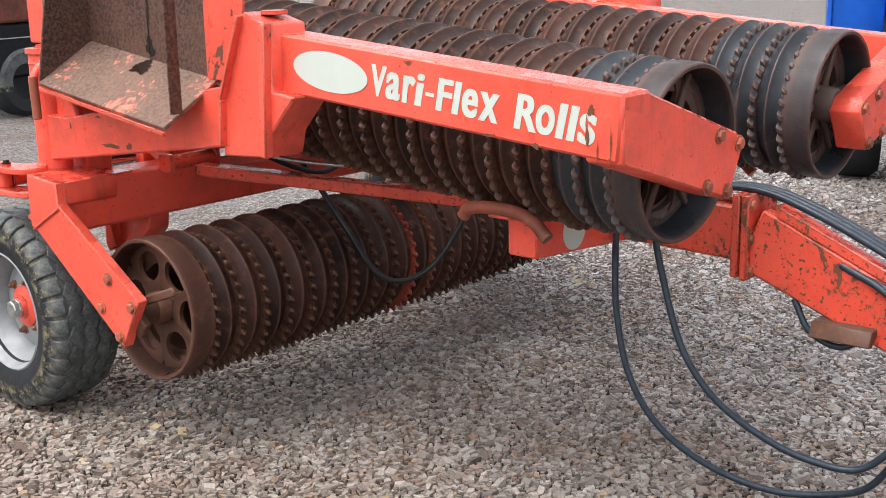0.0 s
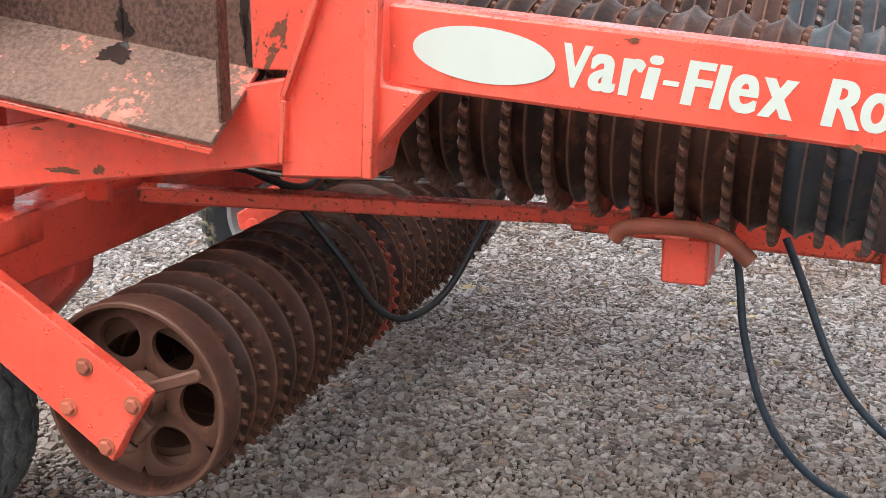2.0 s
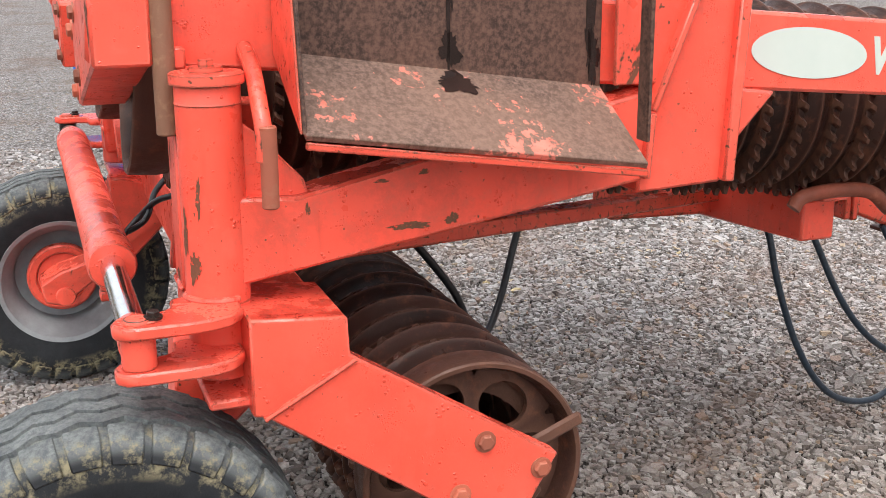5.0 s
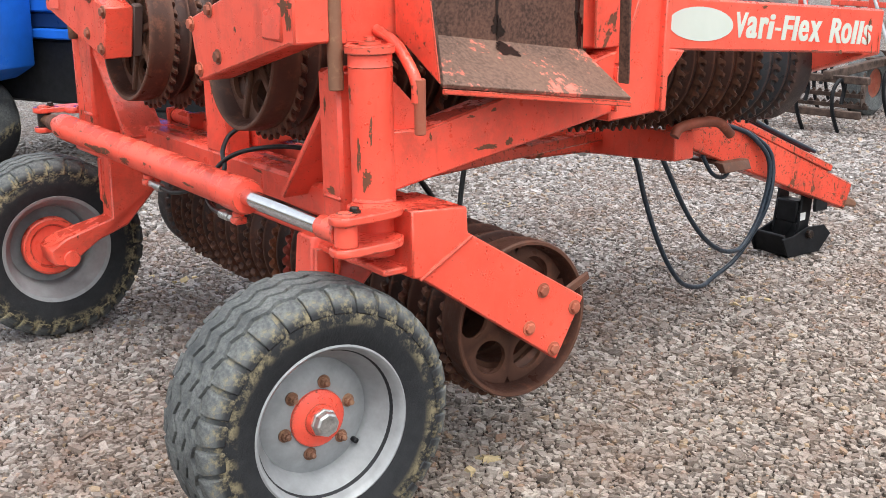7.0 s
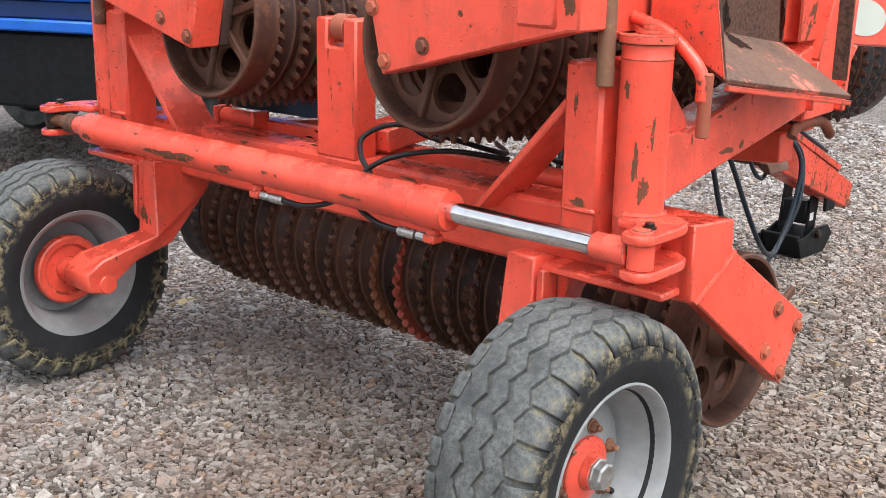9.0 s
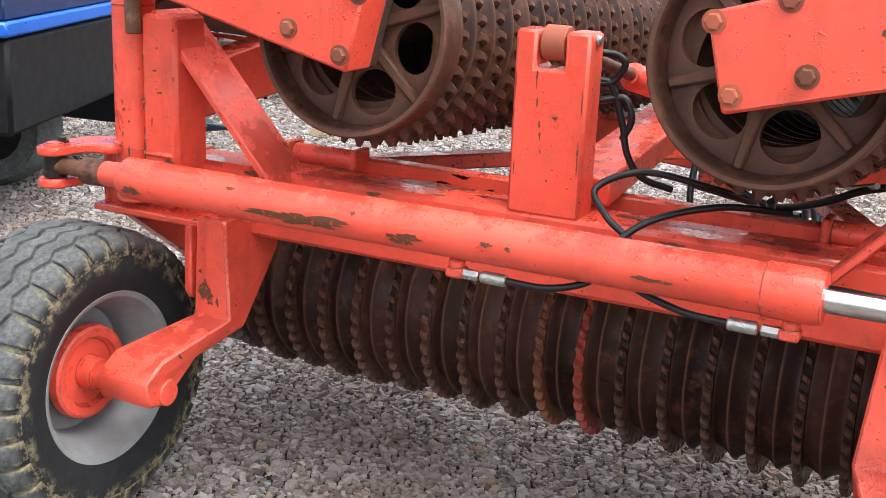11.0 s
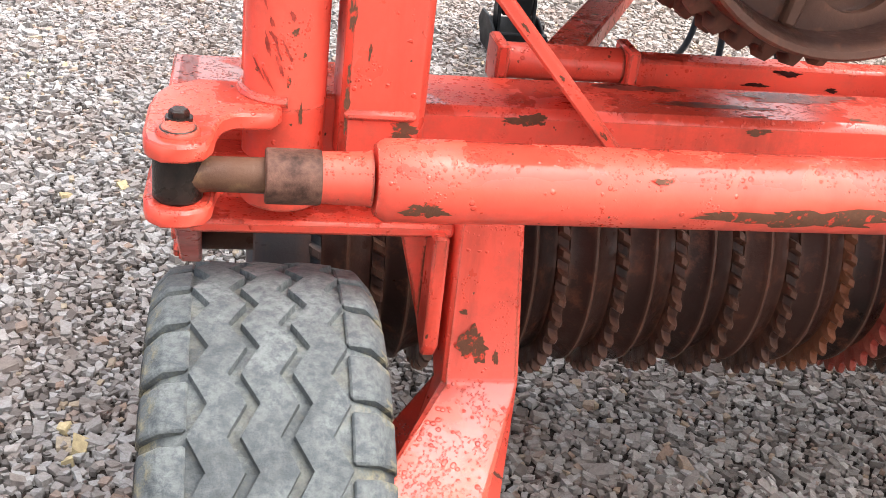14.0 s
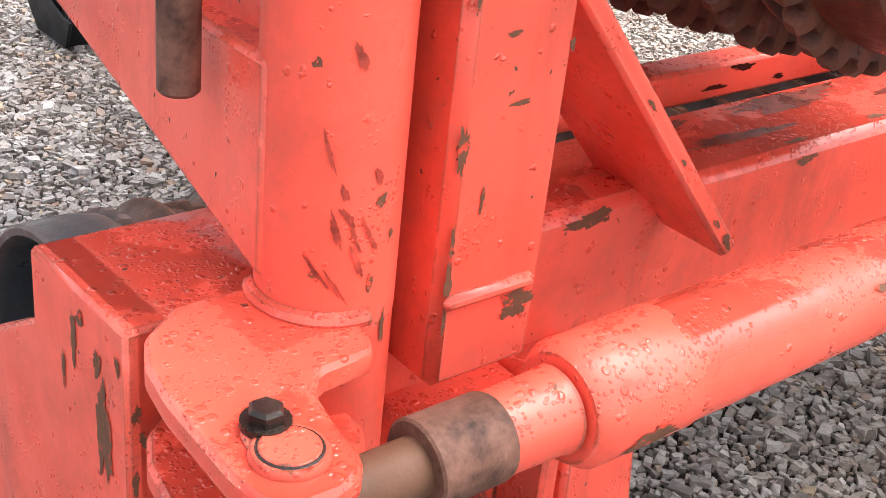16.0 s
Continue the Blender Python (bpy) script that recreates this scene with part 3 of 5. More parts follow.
add("ram_thread", spun([(0, 0), (0, 0.030), (0.012, 0.024), (0.03, 0.0215), (0.12, 0.0225), (0.12, 0)], (-1.285, RY, RZ), (1, RY, RZ), 28), THREAD, ram, "rusty threaded end")
add("ram_eye", rod((-1.295, -0.214, RZ - 0.031), (-1.295, -0.214, RZ + 0.031), 0.030, 28), GREASE, ram, "greasy black ram eye")
add("ram_eye", merged(rod((1.225, -0.214, RZ - 0.032), (1.225, -0.214, RZ + 0.032), 0.031, 28), rod((1.10, RY, RZ), (1.20, -0.214, RZ), 0.033, 24)), RED_WORN, ram, "red ram eye")
for x in (-0.115, 0.60):
    port = add("ram_port", merged(rod((x, RY - 0.01, RZ - 0.075), (x, RY - 0.01, RZ - 0.05), 0.018, 16), box(x - 0.02, x + 0.02, RY - 0.03, RY + 0.01, RZ - 0.09, RZ - 0.068, 0.004)), RED_WORN, ram)
    s = 1 if x < 0 else -1
    add("hose_fitting", merged(rod((x + s * 0.01, RY - 0.012, RZ - 0.08), (x + s * 0.055, RY - 0.012, RZ - 0.08), 0.012, 6), rod((x + s * 0.06, RY - 0.012, RZ - 0.08), (x + s * 0.12, RY - 0.012, RZ - 0.08), 0.014, 12)), ZINC, ram, "zinc hose fitting")
add("hydraulic_hose", hose([(0.0, RY - 0.012, 0.822), (0.10, RY - 0.005, 0.822), (0.18, RY + 0.03, 0.845), (0.24, -0.10, 0.90), (0.16, -0.06, 0.955), (0.11, 0.0, 1.0), (0.20, 0.05, 1.04), (0.34, 0.12, 1.01), (0.40, 0.30, 0.95), (0.20, 0.50, 0.93)], 0.008), HOSE, label="black hydraulic hose looping over the beam")
add("hydraulic_hose", hose([(0.48, RY - 0.012, 0.822), (0.38, RY, 0.825), (0.26, RY + 0.04, 0.85), (0.20, -0.11, 0.90), (0.26, -0.05, 0.96), (0.38, 0.06, 0.985), (0.50, 0.20, 0.96)], 0.008), HOSE, label="black hydraulic hose looping over the beam")

# hoses to the lift ram, hanging behind the centre post
for line in ([(0.05, 0.12, 1.285), (0.083, 0.15, 1.279), (0.101, 0.16, 1.258), (0.076, 0.16, 1.218), (0.04, 0.14, 1.21)],
             [(0.04, 0.14, 1.222), (0.073, 0.16, 1.206), (0.103, 0.17, 1.119), (0.120, 0.17, 1.052), (0.156, 0.18, 1.0), (0.22, 0.22, 0.972)],
             [(0.05, 0.15, 1.172), (0.098, 0.17, 1.181), (0.119, 0.17, 1.155), (0.123, 0.17, 1.126), (0.105, 0.17, 1.085)]):
    add("hydraulic_hose", hose(line, 0.0085), HOSE, label="black hydraulic hose behind the centre post")

# A-frame behind the drawbar, hinged on the beam
for s in (1, -1):
    xa = 0.69 if s > 0 else -0.72
    link = add("a_frame_arm", bar((xa, 0.24, 0.905), (0.06 + s * 0.10, 1.66, 0.82), 0.065, 0.045, 0.005), RED_OLD, label="red tube of the folding A-frame")
    add("hinge_barrel", merged(rod((xa - 0.10, 0.19, 0.935), (xa + 0.10, 0.19, 0.935), 0.028, 20), box(xa - 0.115, xa - 0.095, 0.15, 0.225, 0.90, 0.97, 0.004), box(xa + 0.095, xa + 0.115, 0.15, 0.225, 0.90, 0.97, 0.004)), RED_WORN, link, "red hinge barrel")
add("hinge_bar", bar((-0.62, 0.235, 0.915), (0.60, 0.235, 0.915), 0.05, 0.05, 0.005), RED, label="red hinge bar between the A-frame arms")
add("centre_bracket", bar((0.04, 0.10, 0.97), (0.05, 0.75, 1.05), 0.14, 0.07, 0.006), RED_WORN, label="red bracket over the frame's middle")
add("lift_ram", spun([(0, 0), (0, 0.022), (0.02, 0.026), (0.03, 0.036), (0.62, 0.036), (0.63, 0.032), (0.63, 0)], (0.036, 0.40, 1.205), (0.03, 1.15, 1.05), 28), RED, label="short red hydraulic lift ram")
add("lift_rod", rod((0.038, 0.10, 1.275), (0.036, 0.42, 1.203), 0.015, 16), IRON, label="dark lift ram rod")
add("ram_mount", merged(prism("y", [(-0.07, 0.89), (0.18, 0.89), (0.185, 1.25), (-0.18, 1.24)], 1.70, 1.715, 0.003), box(-0.19, 0.195, 1.66, 1.74, 1.238, 1.255, 0.003)), RED_WORN, label="red upright mount")

# drawbar
DX = 0.065
add("rear_drawbar", bar((DX, 1.30, 0.835), (DX, 2.16, 0.815), 0.13, 0.17, 0.008), RED_OLD, label="red box-section drawbar")
flange = add("drawbar_flange", merged(box(DX - 0.10, DX + 0.10, 2.145, 2.17, 0.685, 0.945, 0.004), box(DX - 0.10, DX + 0.10, 2.176, 2.20, 0.680, 0.945, 0.004)), RED_OLD, label="bolted drawbar flange with rusty bolts")
for x in (-0.078, 0.078):
    for z in (0.71, 0.81, 0.915):
        add("bolt", hex_bolt((DX + x, 2.20, z), (0, 1, 0), 0.015, 0.012), BOLT, flange)
front = add("front_drawbar", bar((DX, 2.195, 0.81), (DX, 3.46, 0.285), 0.15, 0.205, 0.008, h1=0.14, w1=0.12), RED_OLD, label="worn red sloping drawbar with bare patches")
add("drawbar_rail", bar((DX + 0.055, 2.28, 0.90), (DX + 0.05, 3.3, 0.455), 0.03, 0.035, 0.004), RED_OLD, front)
add("hitch_tip", merged(bar((DX, 3.44, 0.27), (DX, 3.60, 0.215), 0.06, 0.07, 0.01, w1=0.03, h1=0.035)), IRON_PLATE, front, "rusty hitch tongue")
add("stand_bracket", merged(prism("y", [(DX - 0.10, 0.60), (DX + 0.11, 0.60), (DX + 0.13, 0.555), (DX + 0.10, 0.55), (DX + 0.06, 0.585), (DX - 0.10, 0.585)], 2.42, 2.60, 0.003), box(DX - 0.04, DX + 0.04, 2.44, 2.58, 0.595, 0.665, 0.004)), IRON, label="rusty folded bracket under the drawbar")
# parking foot: a shallow black trough on two clamped legs
FX = -0.035
foot = add("parking_foot", prism("x", [(3.02, 0.13), (3.07, 0.012), (3.30, 0.006), (3.38, 0.10), (3.36, 0.108), (3.285, 0.03), (3.09, 0.036), (3.04, 0.135)], FX - 0.105, FX + 0.105, 0.005), BLACK, label="black steel parking foot on the gravel")
for x in (FX - 0.112, FX + 0.100):
    add("foot_side", prism("x", [(3.01, 0.115), (3.06, 0.012), (3.31, 0.006), (3.40, 0.09), (3.34, 0.145), (3.20, 0.150), (3.09, 0.118)], x, x + 0.012, 0.003), BLACK, foot)
for x in (FX - 0.075, FX + 0.075):
    add("foot_leg", bar((x, 3.19, 0.05), (x, 3.245, 0.40), 0.016, 0.085, 0.004, up=(0, 1, 0)), BLACK, foot, "black clamp leg beside the drawbar")
add("foot_block", box(FX - 0.066, FX + 0.066, 3.165, 3.235, 0.165, 0.285, 0.008), BLACK, foot, "black socket block")
add("foot_clamp", merged(box(FX - 0.085, FX + 0.155, 3.20, 3.30, 0.395, 0.415, 0.004), box(FX + 0.135, FX + 0.155, 3.20, 3.30, 0.24, 0.40, 0.004)), BLACK, foot)
add("foot_pin", rod((FX + 0.10, 3.21, 0.115), (FX + 0.135, 3.21, 0.115), 0.022, 16), GREASE, foot)
add("label", box(FX + 0.0835, FX + 0.0850, 3.175, 3.215, 0.185, 0.225, 0.0), WHITE, foot, "small white label")
# cross arm that carries the folded wing
for s in (1, -1):
    x1 = DX + s * 0.55
    cross = add("wing_rest", prism("y", [(DX, 0.90), (x1, 0.887), (x1, 0.772), (DX, 0.73)], 1.635, 1.745, 0.006), RED, label="red cross arm that props the folded wing")
    add("saddle", hose([(x1 + s * 0.09, 1.535, 0.895), (x1 + s * 0.09, 1.565, 0.925), (x1 + s * 0.09, 1.67, 0.935), (x1 + s * 0.09, 1.78, 0.922), (x1 + s * 0.09, 1.85, 0.868)], 0.020, 12, 6), BOLT, cross, "bent rusty saddle tube")
    add("saddle_stem", bar((x1 - s * 0.05, 1.67, 0.90), (x1 + s * 0.09, 1.67, 0.92), 0.08, 0.03, 0.004), RED_WORN, cross)
add("white_mark", spun([(0, 0), (0, 0.06), (0.0015, 0.06), (0.0015, 0)], (0.42, 1.7455, 0.825), (0.42, 2, 0.825), 28), DECAL, label="round white sticker")


# ---- ring gangs
def ring_mesh(material):
    """A ribbed press ring."""
    half, steps = 0.043, 7
    flank = [(half * (1 - k / steps), 0.2275 + 0.0225 * (k / steps) ** 1.7) for k in range(steps)]
    prof = [(-half, 0.170), (-half - 0.0005, 0.224)] + [(-x, r) for x, r in flank] + [(-0.0022, 0.2505), (0.0022, 0.2505)] + flank[::-1] + [(half + 0.0005, 0.224), (half, 0.170)]
    return mesh_of("press_ring", spun(prof, (0, 0, 0), (1, 0, 0), 56, True), material)


def toothed_mesh(material, teeth=36, r0=0.236, r1=0.2535, thick=0.0105):
    """A breaker ring with pointed teeth round its rim."""
    bm = bmesh.new()
    rows = []
    steps = teeth * 4
    shape = ((0.0, 0.0), (0.20, 1.0), (0.48, 0.9), (0.64, 0.0))
    for xx, inner, tip in ((-thick, 0.17, None), (-thick, r0, 0.7), (-thick * 0.5, r0 + 0.002, 1.0), (thick * 0.5, r0 + 0.002, 1.0), (thick, r0, 0.7), (thick, 0.17, None)):
        row = []
        for j in range(steps):
            turn, rise = shape[j % 4]
            a = 2 * math.pi * (j // 4 + turn + xx * 13) / teeth
            r = inner if tip is None else inner + (r1 - r0) * tip * rise
            row.append(bm.verts.new((xx, r * math.cos(a), r * math.sin(a))))
        rows.append(row)
    for a, b in zip(rows, rows[1:] + rows[:1]):
        for j in range(steps):
            k = (j + 1) % steps
            bm.faces.new((a[j], b[j], b[k], a[k]))
    bmesh.ops.recalc_face_normals(bm, faces=bm.faces)
    return mesh_of("toothed_ring", bm, material)


def end_wheel_mesh(material, deep, holes=6):
    """The gang's outer ring: a broad rim with a cast web of round holes and raised spokes, seen from +x."""
    rim = spun([(-0.048, 0.185), (-0.048, 0.243), (-0.02, 0.249), (0.03, 0.250), (0.045, 0.249), (0.049, 0.245), (0.048, 0.236), (0.03, 0.228), (0.004 - deep, 0.219), (-0.03, 0.2)], (0, 0, 0), (1, 0, 0), 64, True)
    web = bmesh.new()
    n, r_in, r_out, r_hole, r_mid = 28, 0.055, 0.222, 0.053, 0.148
    half = math.pi / holes
    for h in range(holes):
        mid = 2 * half * h
        loops = []
        for x in (-0.012, 0.004):
            inner, outer = [], []
            for j in range(n):
                a = 2 * math.pi * j / n
                hx, hy = math.cos(a), math.sin(a)
                inner.append((r_mid + r_hole * hx, r_hole * 1.12 * hy))
                # push the point out until it meets the sector's border
                lo, hi = r_hole, 0.3
                for _ in range(22):
                    t = (lo + hi) / 2
                    u, v = r_mid + t * hx, t * hy
                    ok = abs(math.atan2(v, u)) < half and r_in < math.hypot(u, v) < r_out
                    lo, hi = (t, hi) if ok else (lo, t)
                outer.append((r_mid + lo * hx, lo * hy))
            pack = []
            for pts in (inner, outer):
                pack.append([web.verts.new((x, u * math.cos(mid) - v * math.sin(mid), u * math.sin(mid) + v * math.cos(mid))) for u, v in pts])
            loops.append(pack)
        (bi, bo), (fi, fo) = loops
        for j in range(n):
            k = (j + 1) % n
            web.faces.new((fi[j], fo[j], fo[k], fi[k]))
            web.faces.new((bi[j], bi[k], bo[k], bo[j]))
            web.faces.new((bi[j], fi[j], fi[k], bi[k]))
    bmesh.ops.remove_doubles(web, verts=web.verts[:], dist=0.0008)
    bmesh.ops.recalc_face_normals(web, faces=web.faces)
    web.transform(Matrix.Translation((0.012 - deep, 0, 0)))
    pieces = [rim, web, spun([(-0.05, 0.02), (-0.05, 0.06), (0.025, 0.058), (0.035, 0.05), (0.035, 0.02)], (0, 0, 0), (1, 0, 0), 32, True)]
    return mesh_of("end_wheel", merged(*pieces), material)


def spoke_mesh(material, deep):
    return mesh_of("spoke", bar((0.024 - deep, 0.05, 0), (0.018 - deep, 0.222, 0), 0.030, 0.016, 0.005, up=(1, 0, 0), w1=0.022, h1=0.024), material)


SPOKES = {m.name: spoke_mesh(m, 0.026 if m is IRON else 0.05) for m in (IRON, IRON_DARK)}
RED_TOOTH, ORANGE_TOOTH = toothed_mesh(rusty_iron("rusty_red_painted_iron", (0.10, 0.014, 0.010), (0.34, 0.045, 0.032), (0.46, 0.10, 0.07))), toothed_mesh(rusty_iron("orange_rusted_iron", (0.05, 0.018, 0.010), (0.13, 0.042, 0.018), (0.34, 0.12, 0.045)))
RINGS = {m.name: (ring_mesh(m), toothed_mesh(m), end_wheel_mesh(m, 0.026 if m is IRON else 0.05)) for m in (IRON, IRON_DARK)}


def gang(a, b, pairs, dark_from=99, name_label="", dark_end=False, painted=(), ribbed=True):
    """A shaft from a to b with press rings and toothed rings threaded on it in turn."""
    a, b = Vector(a), Vector(b)
    d = (b - a).normalized()
    turn = d.to_track_quat("X", "Z").to_matrix().to_4x4()
    shaft = add("ring_gang", rod(a - d * 0.03, b + d * 0.03, 0.032, 20), IRON, label=name_label)
    pitch = (b - a).length / pairs
    rnd = random.Random(pairs + int(a.y * 100))
    for i in range(pairs):
        mat = IRON_DARK if i >= dark_from or (dark_end and i == 0) else IRON
        press, tooth, wheel = RINGS[mat.name]
        at = a + d * pitch * (i + 0.5)
        spin = lambda: pose(0, 0, 0, rnd.uniform(0, 360), 0, 0)
        last = i in (0, pairs - 1)
        if last:
            flip = pose(0, 0, 0, 0, 0, 180) if i == 0 else Matrix()
            seat = Matrix.Translation(at) @ turn @ flip @ spin()
            part("end_wheel", wheel, None, shaft, "heavy iron end wheel with round holes", seat)
            for h in range(6 if ribbed else 0):
                part("spoke", SPOKES[mat.name], None, shaft, "", seat @ pose(0, 0, 0, 30 + 60 * h, 0, 0))
        else:
            part("press_ring", press, None, shaft, "", Matrix.Translation(at + d * pitch * 0.0) @ turn @ spin())
        if i < pairs - 1:
            drop = Vector((0, 0, rnd.uniform(-0.010, -0.004) if mat is IRON_DARK else rnd.uniform(-0.028, -0.020)))
            tooth = dict(painted).get(i, tooth)
            part("toothed_ring", tooth, None, shaft, "red-painted toothed ring" if tooth is RED_TOOTH else "", Matrix.Translation(at + d * pitch * 0.5 + drop) @ turn @ spin())
    return shaft


gang((-1.195, 0.468, 0.50), (1.126, 0.468, 0.50), 21, 99, "rusty gang of ribbed and toothed rings under the beam", dark_end=True, painted=((10, RED_TOOTH), (9, ORANGE_TOOTH)), ribbed=False)
gang((0.487, -0.14, 1.325), (0.555, 2.215, 1.125), 23, 20, "rusty folded wing gang with dark newer end rings")
gang((-0.458, -0.14, 1.315), (-0.455, 2.215, 1.15), 23, 19, "rusty folded wing gang with dark newer end rings")


# ---- folded wings
def wing(m, lettered):
    zb = lambda y: 1.362 - 0.0825 * y
    beam = add("wing_beam", bar((0.929, -0.243, zb(-0.243) + 0.09), (0.980, 2.30, zb(2.30) + 0.087), 0.12, 0.18, 0.008, h1=0.168), RED, label="long red wing beam with white lettering" if lettered else "long red wing beam", m=m)
    rear = add("rear_end_arm", prism("y", [(0.428, 1.228), (0.382, 1.415), (0.75, 1.52), (0.93, 1.572), (1.048, 1.572), (1.048, 1.378), (1.02, 1.378)], -0.243, -0.135, 0.006), RED, label="red wing end arm with rusty bolts", m=m)
    for x, z in ((0.398, 1.399), (0.442, 1.266), (0.576, 1.314), (0.532, 1.447)):
        add("bolt", hex_bolt((x, -0.243, z), (0, -1, 0)), BOLT, rear, "rusty bolt head", m=m)
    add("axle_bearing", merged(rod((0.487, -0.135, 1.325), (0.487, -0.08, 1.32), 0.06, 24), prism("y", [(0.434, 1.230), (0.386, 1.415), (0.415, 1.425), (0.464, 1.240)], -0.133, -0.095, 0.005)), IRON_DARK, rear, "dark bearing block", m=m)
    frontp = add("front_end_arm", prism("y", [(1.034, 1.343), (0.95, 1.346), (0.455, 1.182), (0.425, 1.14), (0.50, 1.005), (1.034, 1.174)], 2.195, 2.303, 0.006), RED, label="red wing end arm with rusty bolts", m=m)
    for x, z in ((0.565, 1.187), (0.453, 1.153), (0.624, 1.058), (0.512, 1.03)):
        add("bolt", hex_bolt((x, 2.303, z), (0, 1, 0)), BOLT, frontp, "rusty bolt head", m=m)
    add("axle_bearing", merged(rod((0.553, 2.185, 1.128), (0.555, 2.13, 1.13), 0.05, 24), rod((0.553, 2.2, 1.128), (0.555, 2.08, 1.13), 0.03, 20)), IRON_DARK, frontp, "dark bearing block", m=m)
    return beam


WING_LEFT = mirror_x(0.015)
beam_r = wing(None, True)
wing(WING_LEFT, False)

# hinge arm, gusset post and tray, on both wings
for side, m in SIDES:
    px, py = 1.105, -0.05
    lower = add("hinge_arm", prism("x", [(-0.05, 0.972), (-0.05, 1.145), (0.10, 1.135), (0.88, 1.285), (0.95, 1.285), (0.95, 1.10), (0.86, 1.092)], -0.05, 0.05, 0.006), RED, label="red hinge arm rising from the pivot", m=(m or Matrix()) @ Matrix.Translation((1.097, 0, 0)) @ Matrix(((1, -0.0945, 0, 0), (0, 1, 0, 0), (0, 0, 1, 0), (0, 0, 0, 1))))
    add("hinge_gusset", prism("x", [(-0.02, 1.13), (-0.02, 1.30), (0.03, 1.26), (0.12, 1.165), (0.13, 1.13)], 1.10, 1.115, 0.003), RED, lower, m=m)
    gus = add("gusset_post", prism("x", [(0.86, 1.065), (1.07, 1.075), (1.09, 1.15), (1.20, 1.268), (1.105, 1.28), (1.105, 1.475), (0.975, 1.51), (0.945, 1.385), (0.875, 1.26)], 0.915, 1.062, 0.006), RED, label="red gusset post with welded flanges", m=m)
    add("flange", bar((1.07, 1.075, 1.08), (1.07, 1.095, 1.48), 0.035, 0.028, 0.004, up=(0, 1, 0)), RED_WORN, gus, m=m)
    add("flange", bar((1.066, 0.872, 1.10), (1.066, 0.882, 1.24), 0.04, 0.016, 0.003, up=(0, 1, 0)), RED_WORN, gus, m=m)
    add("flange", bar((1.066, 0.882, 1.245), (1.066, 0.985, 1.50), 0.04, 0.016, 0.003, up=(0, 1, 0)), RED_WORN, gus, m=m)
    add("top_cap", spun([(0, 0), (0, 0.04), (0.012, 0.04), (0.012, 0)], (0.98, 1.04, 1.50), (0.98, 1.04, 2), 24), RED_WORN, gus, m=m)
    # tray: floor, back, end plate and corner iron
    tray = add("tray_floor", prism("y", [(1.225, 1.250), (1.232, 1.262), (1.012, 1.390), (1.007, 1.378)], 0.10, 0.79, 0.002), TRAY, label="brown steel tray with flaking red paint", m=(m or Matrix()) @ Matrix(((1, 0, 0, 0), (0, 1, 0, 0), (0, -0.145, 1, 0.020), (0, 0, 0, 1))))
    add("tray_lip", prism("y", [(1.221, 1.234), (1.2325, 1.234), (1.2345, 1.2485), (1.2235, 1.2485)], 0.10, 0.79, 0.002), RED_WORN, tray, "faded orange-red lip", m=(m or Matrix()) @ Matrix(((1, 0, 0, 0), (0, 1, 0, 0), (0, -0.145, 1, 0.020), (0, 0, 0, 1))))
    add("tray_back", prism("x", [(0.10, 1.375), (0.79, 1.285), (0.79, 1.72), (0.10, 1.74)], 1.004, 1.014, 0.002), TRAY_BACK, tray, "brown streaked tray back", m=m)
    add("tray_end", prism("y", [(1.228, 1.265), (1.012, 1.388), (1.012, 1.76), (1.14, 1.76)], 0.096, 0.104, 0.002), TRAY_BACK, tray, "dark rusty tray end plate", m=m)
    add("tray_end_face", prism("y", [(1.226, 1.267), (1.014, 1.388), (1.014, 1.758), (1.138, 1.758)], 0.091, 0.0955, 0.001), RED_WORN, tray, "faded peeling red outer face", m=m)
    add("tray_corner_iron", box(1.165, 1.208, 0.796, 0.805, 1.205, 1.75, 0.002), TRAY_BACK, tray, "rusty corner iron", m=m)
    add("tray_side_panel", prism("x", [(0.80, 1.30), (0.90, 1.30), (0.98, 1.46), (1.02, 1.75), (0.80, 1.75)], 1.05, 1.06, 0.002), RED_WORN, tray, "peeling red panel", m=m)
    add("hook_rod", hose([(1.0, 0.04, 1.40), (1.10, 0.035, 1.37), (1.18, 0.03, 1.31), (1.205, 0.03, 1.27), (1.207, 0.03, 1.22)], 0.016, 12, 6), RED_WORN, label="bent red hook rod", m=m)
    add("drop_pin", rod((1.210 if side == "right" else 1.172, 0.036, 1.135 if side == "right" else 1.094), (1.213 if side == "right" else 1.170, 0.036, 1.285), 0.016, 16), BOLT if side == "right" else BROWN_STEEL, label="rusty drop pin", m=m)


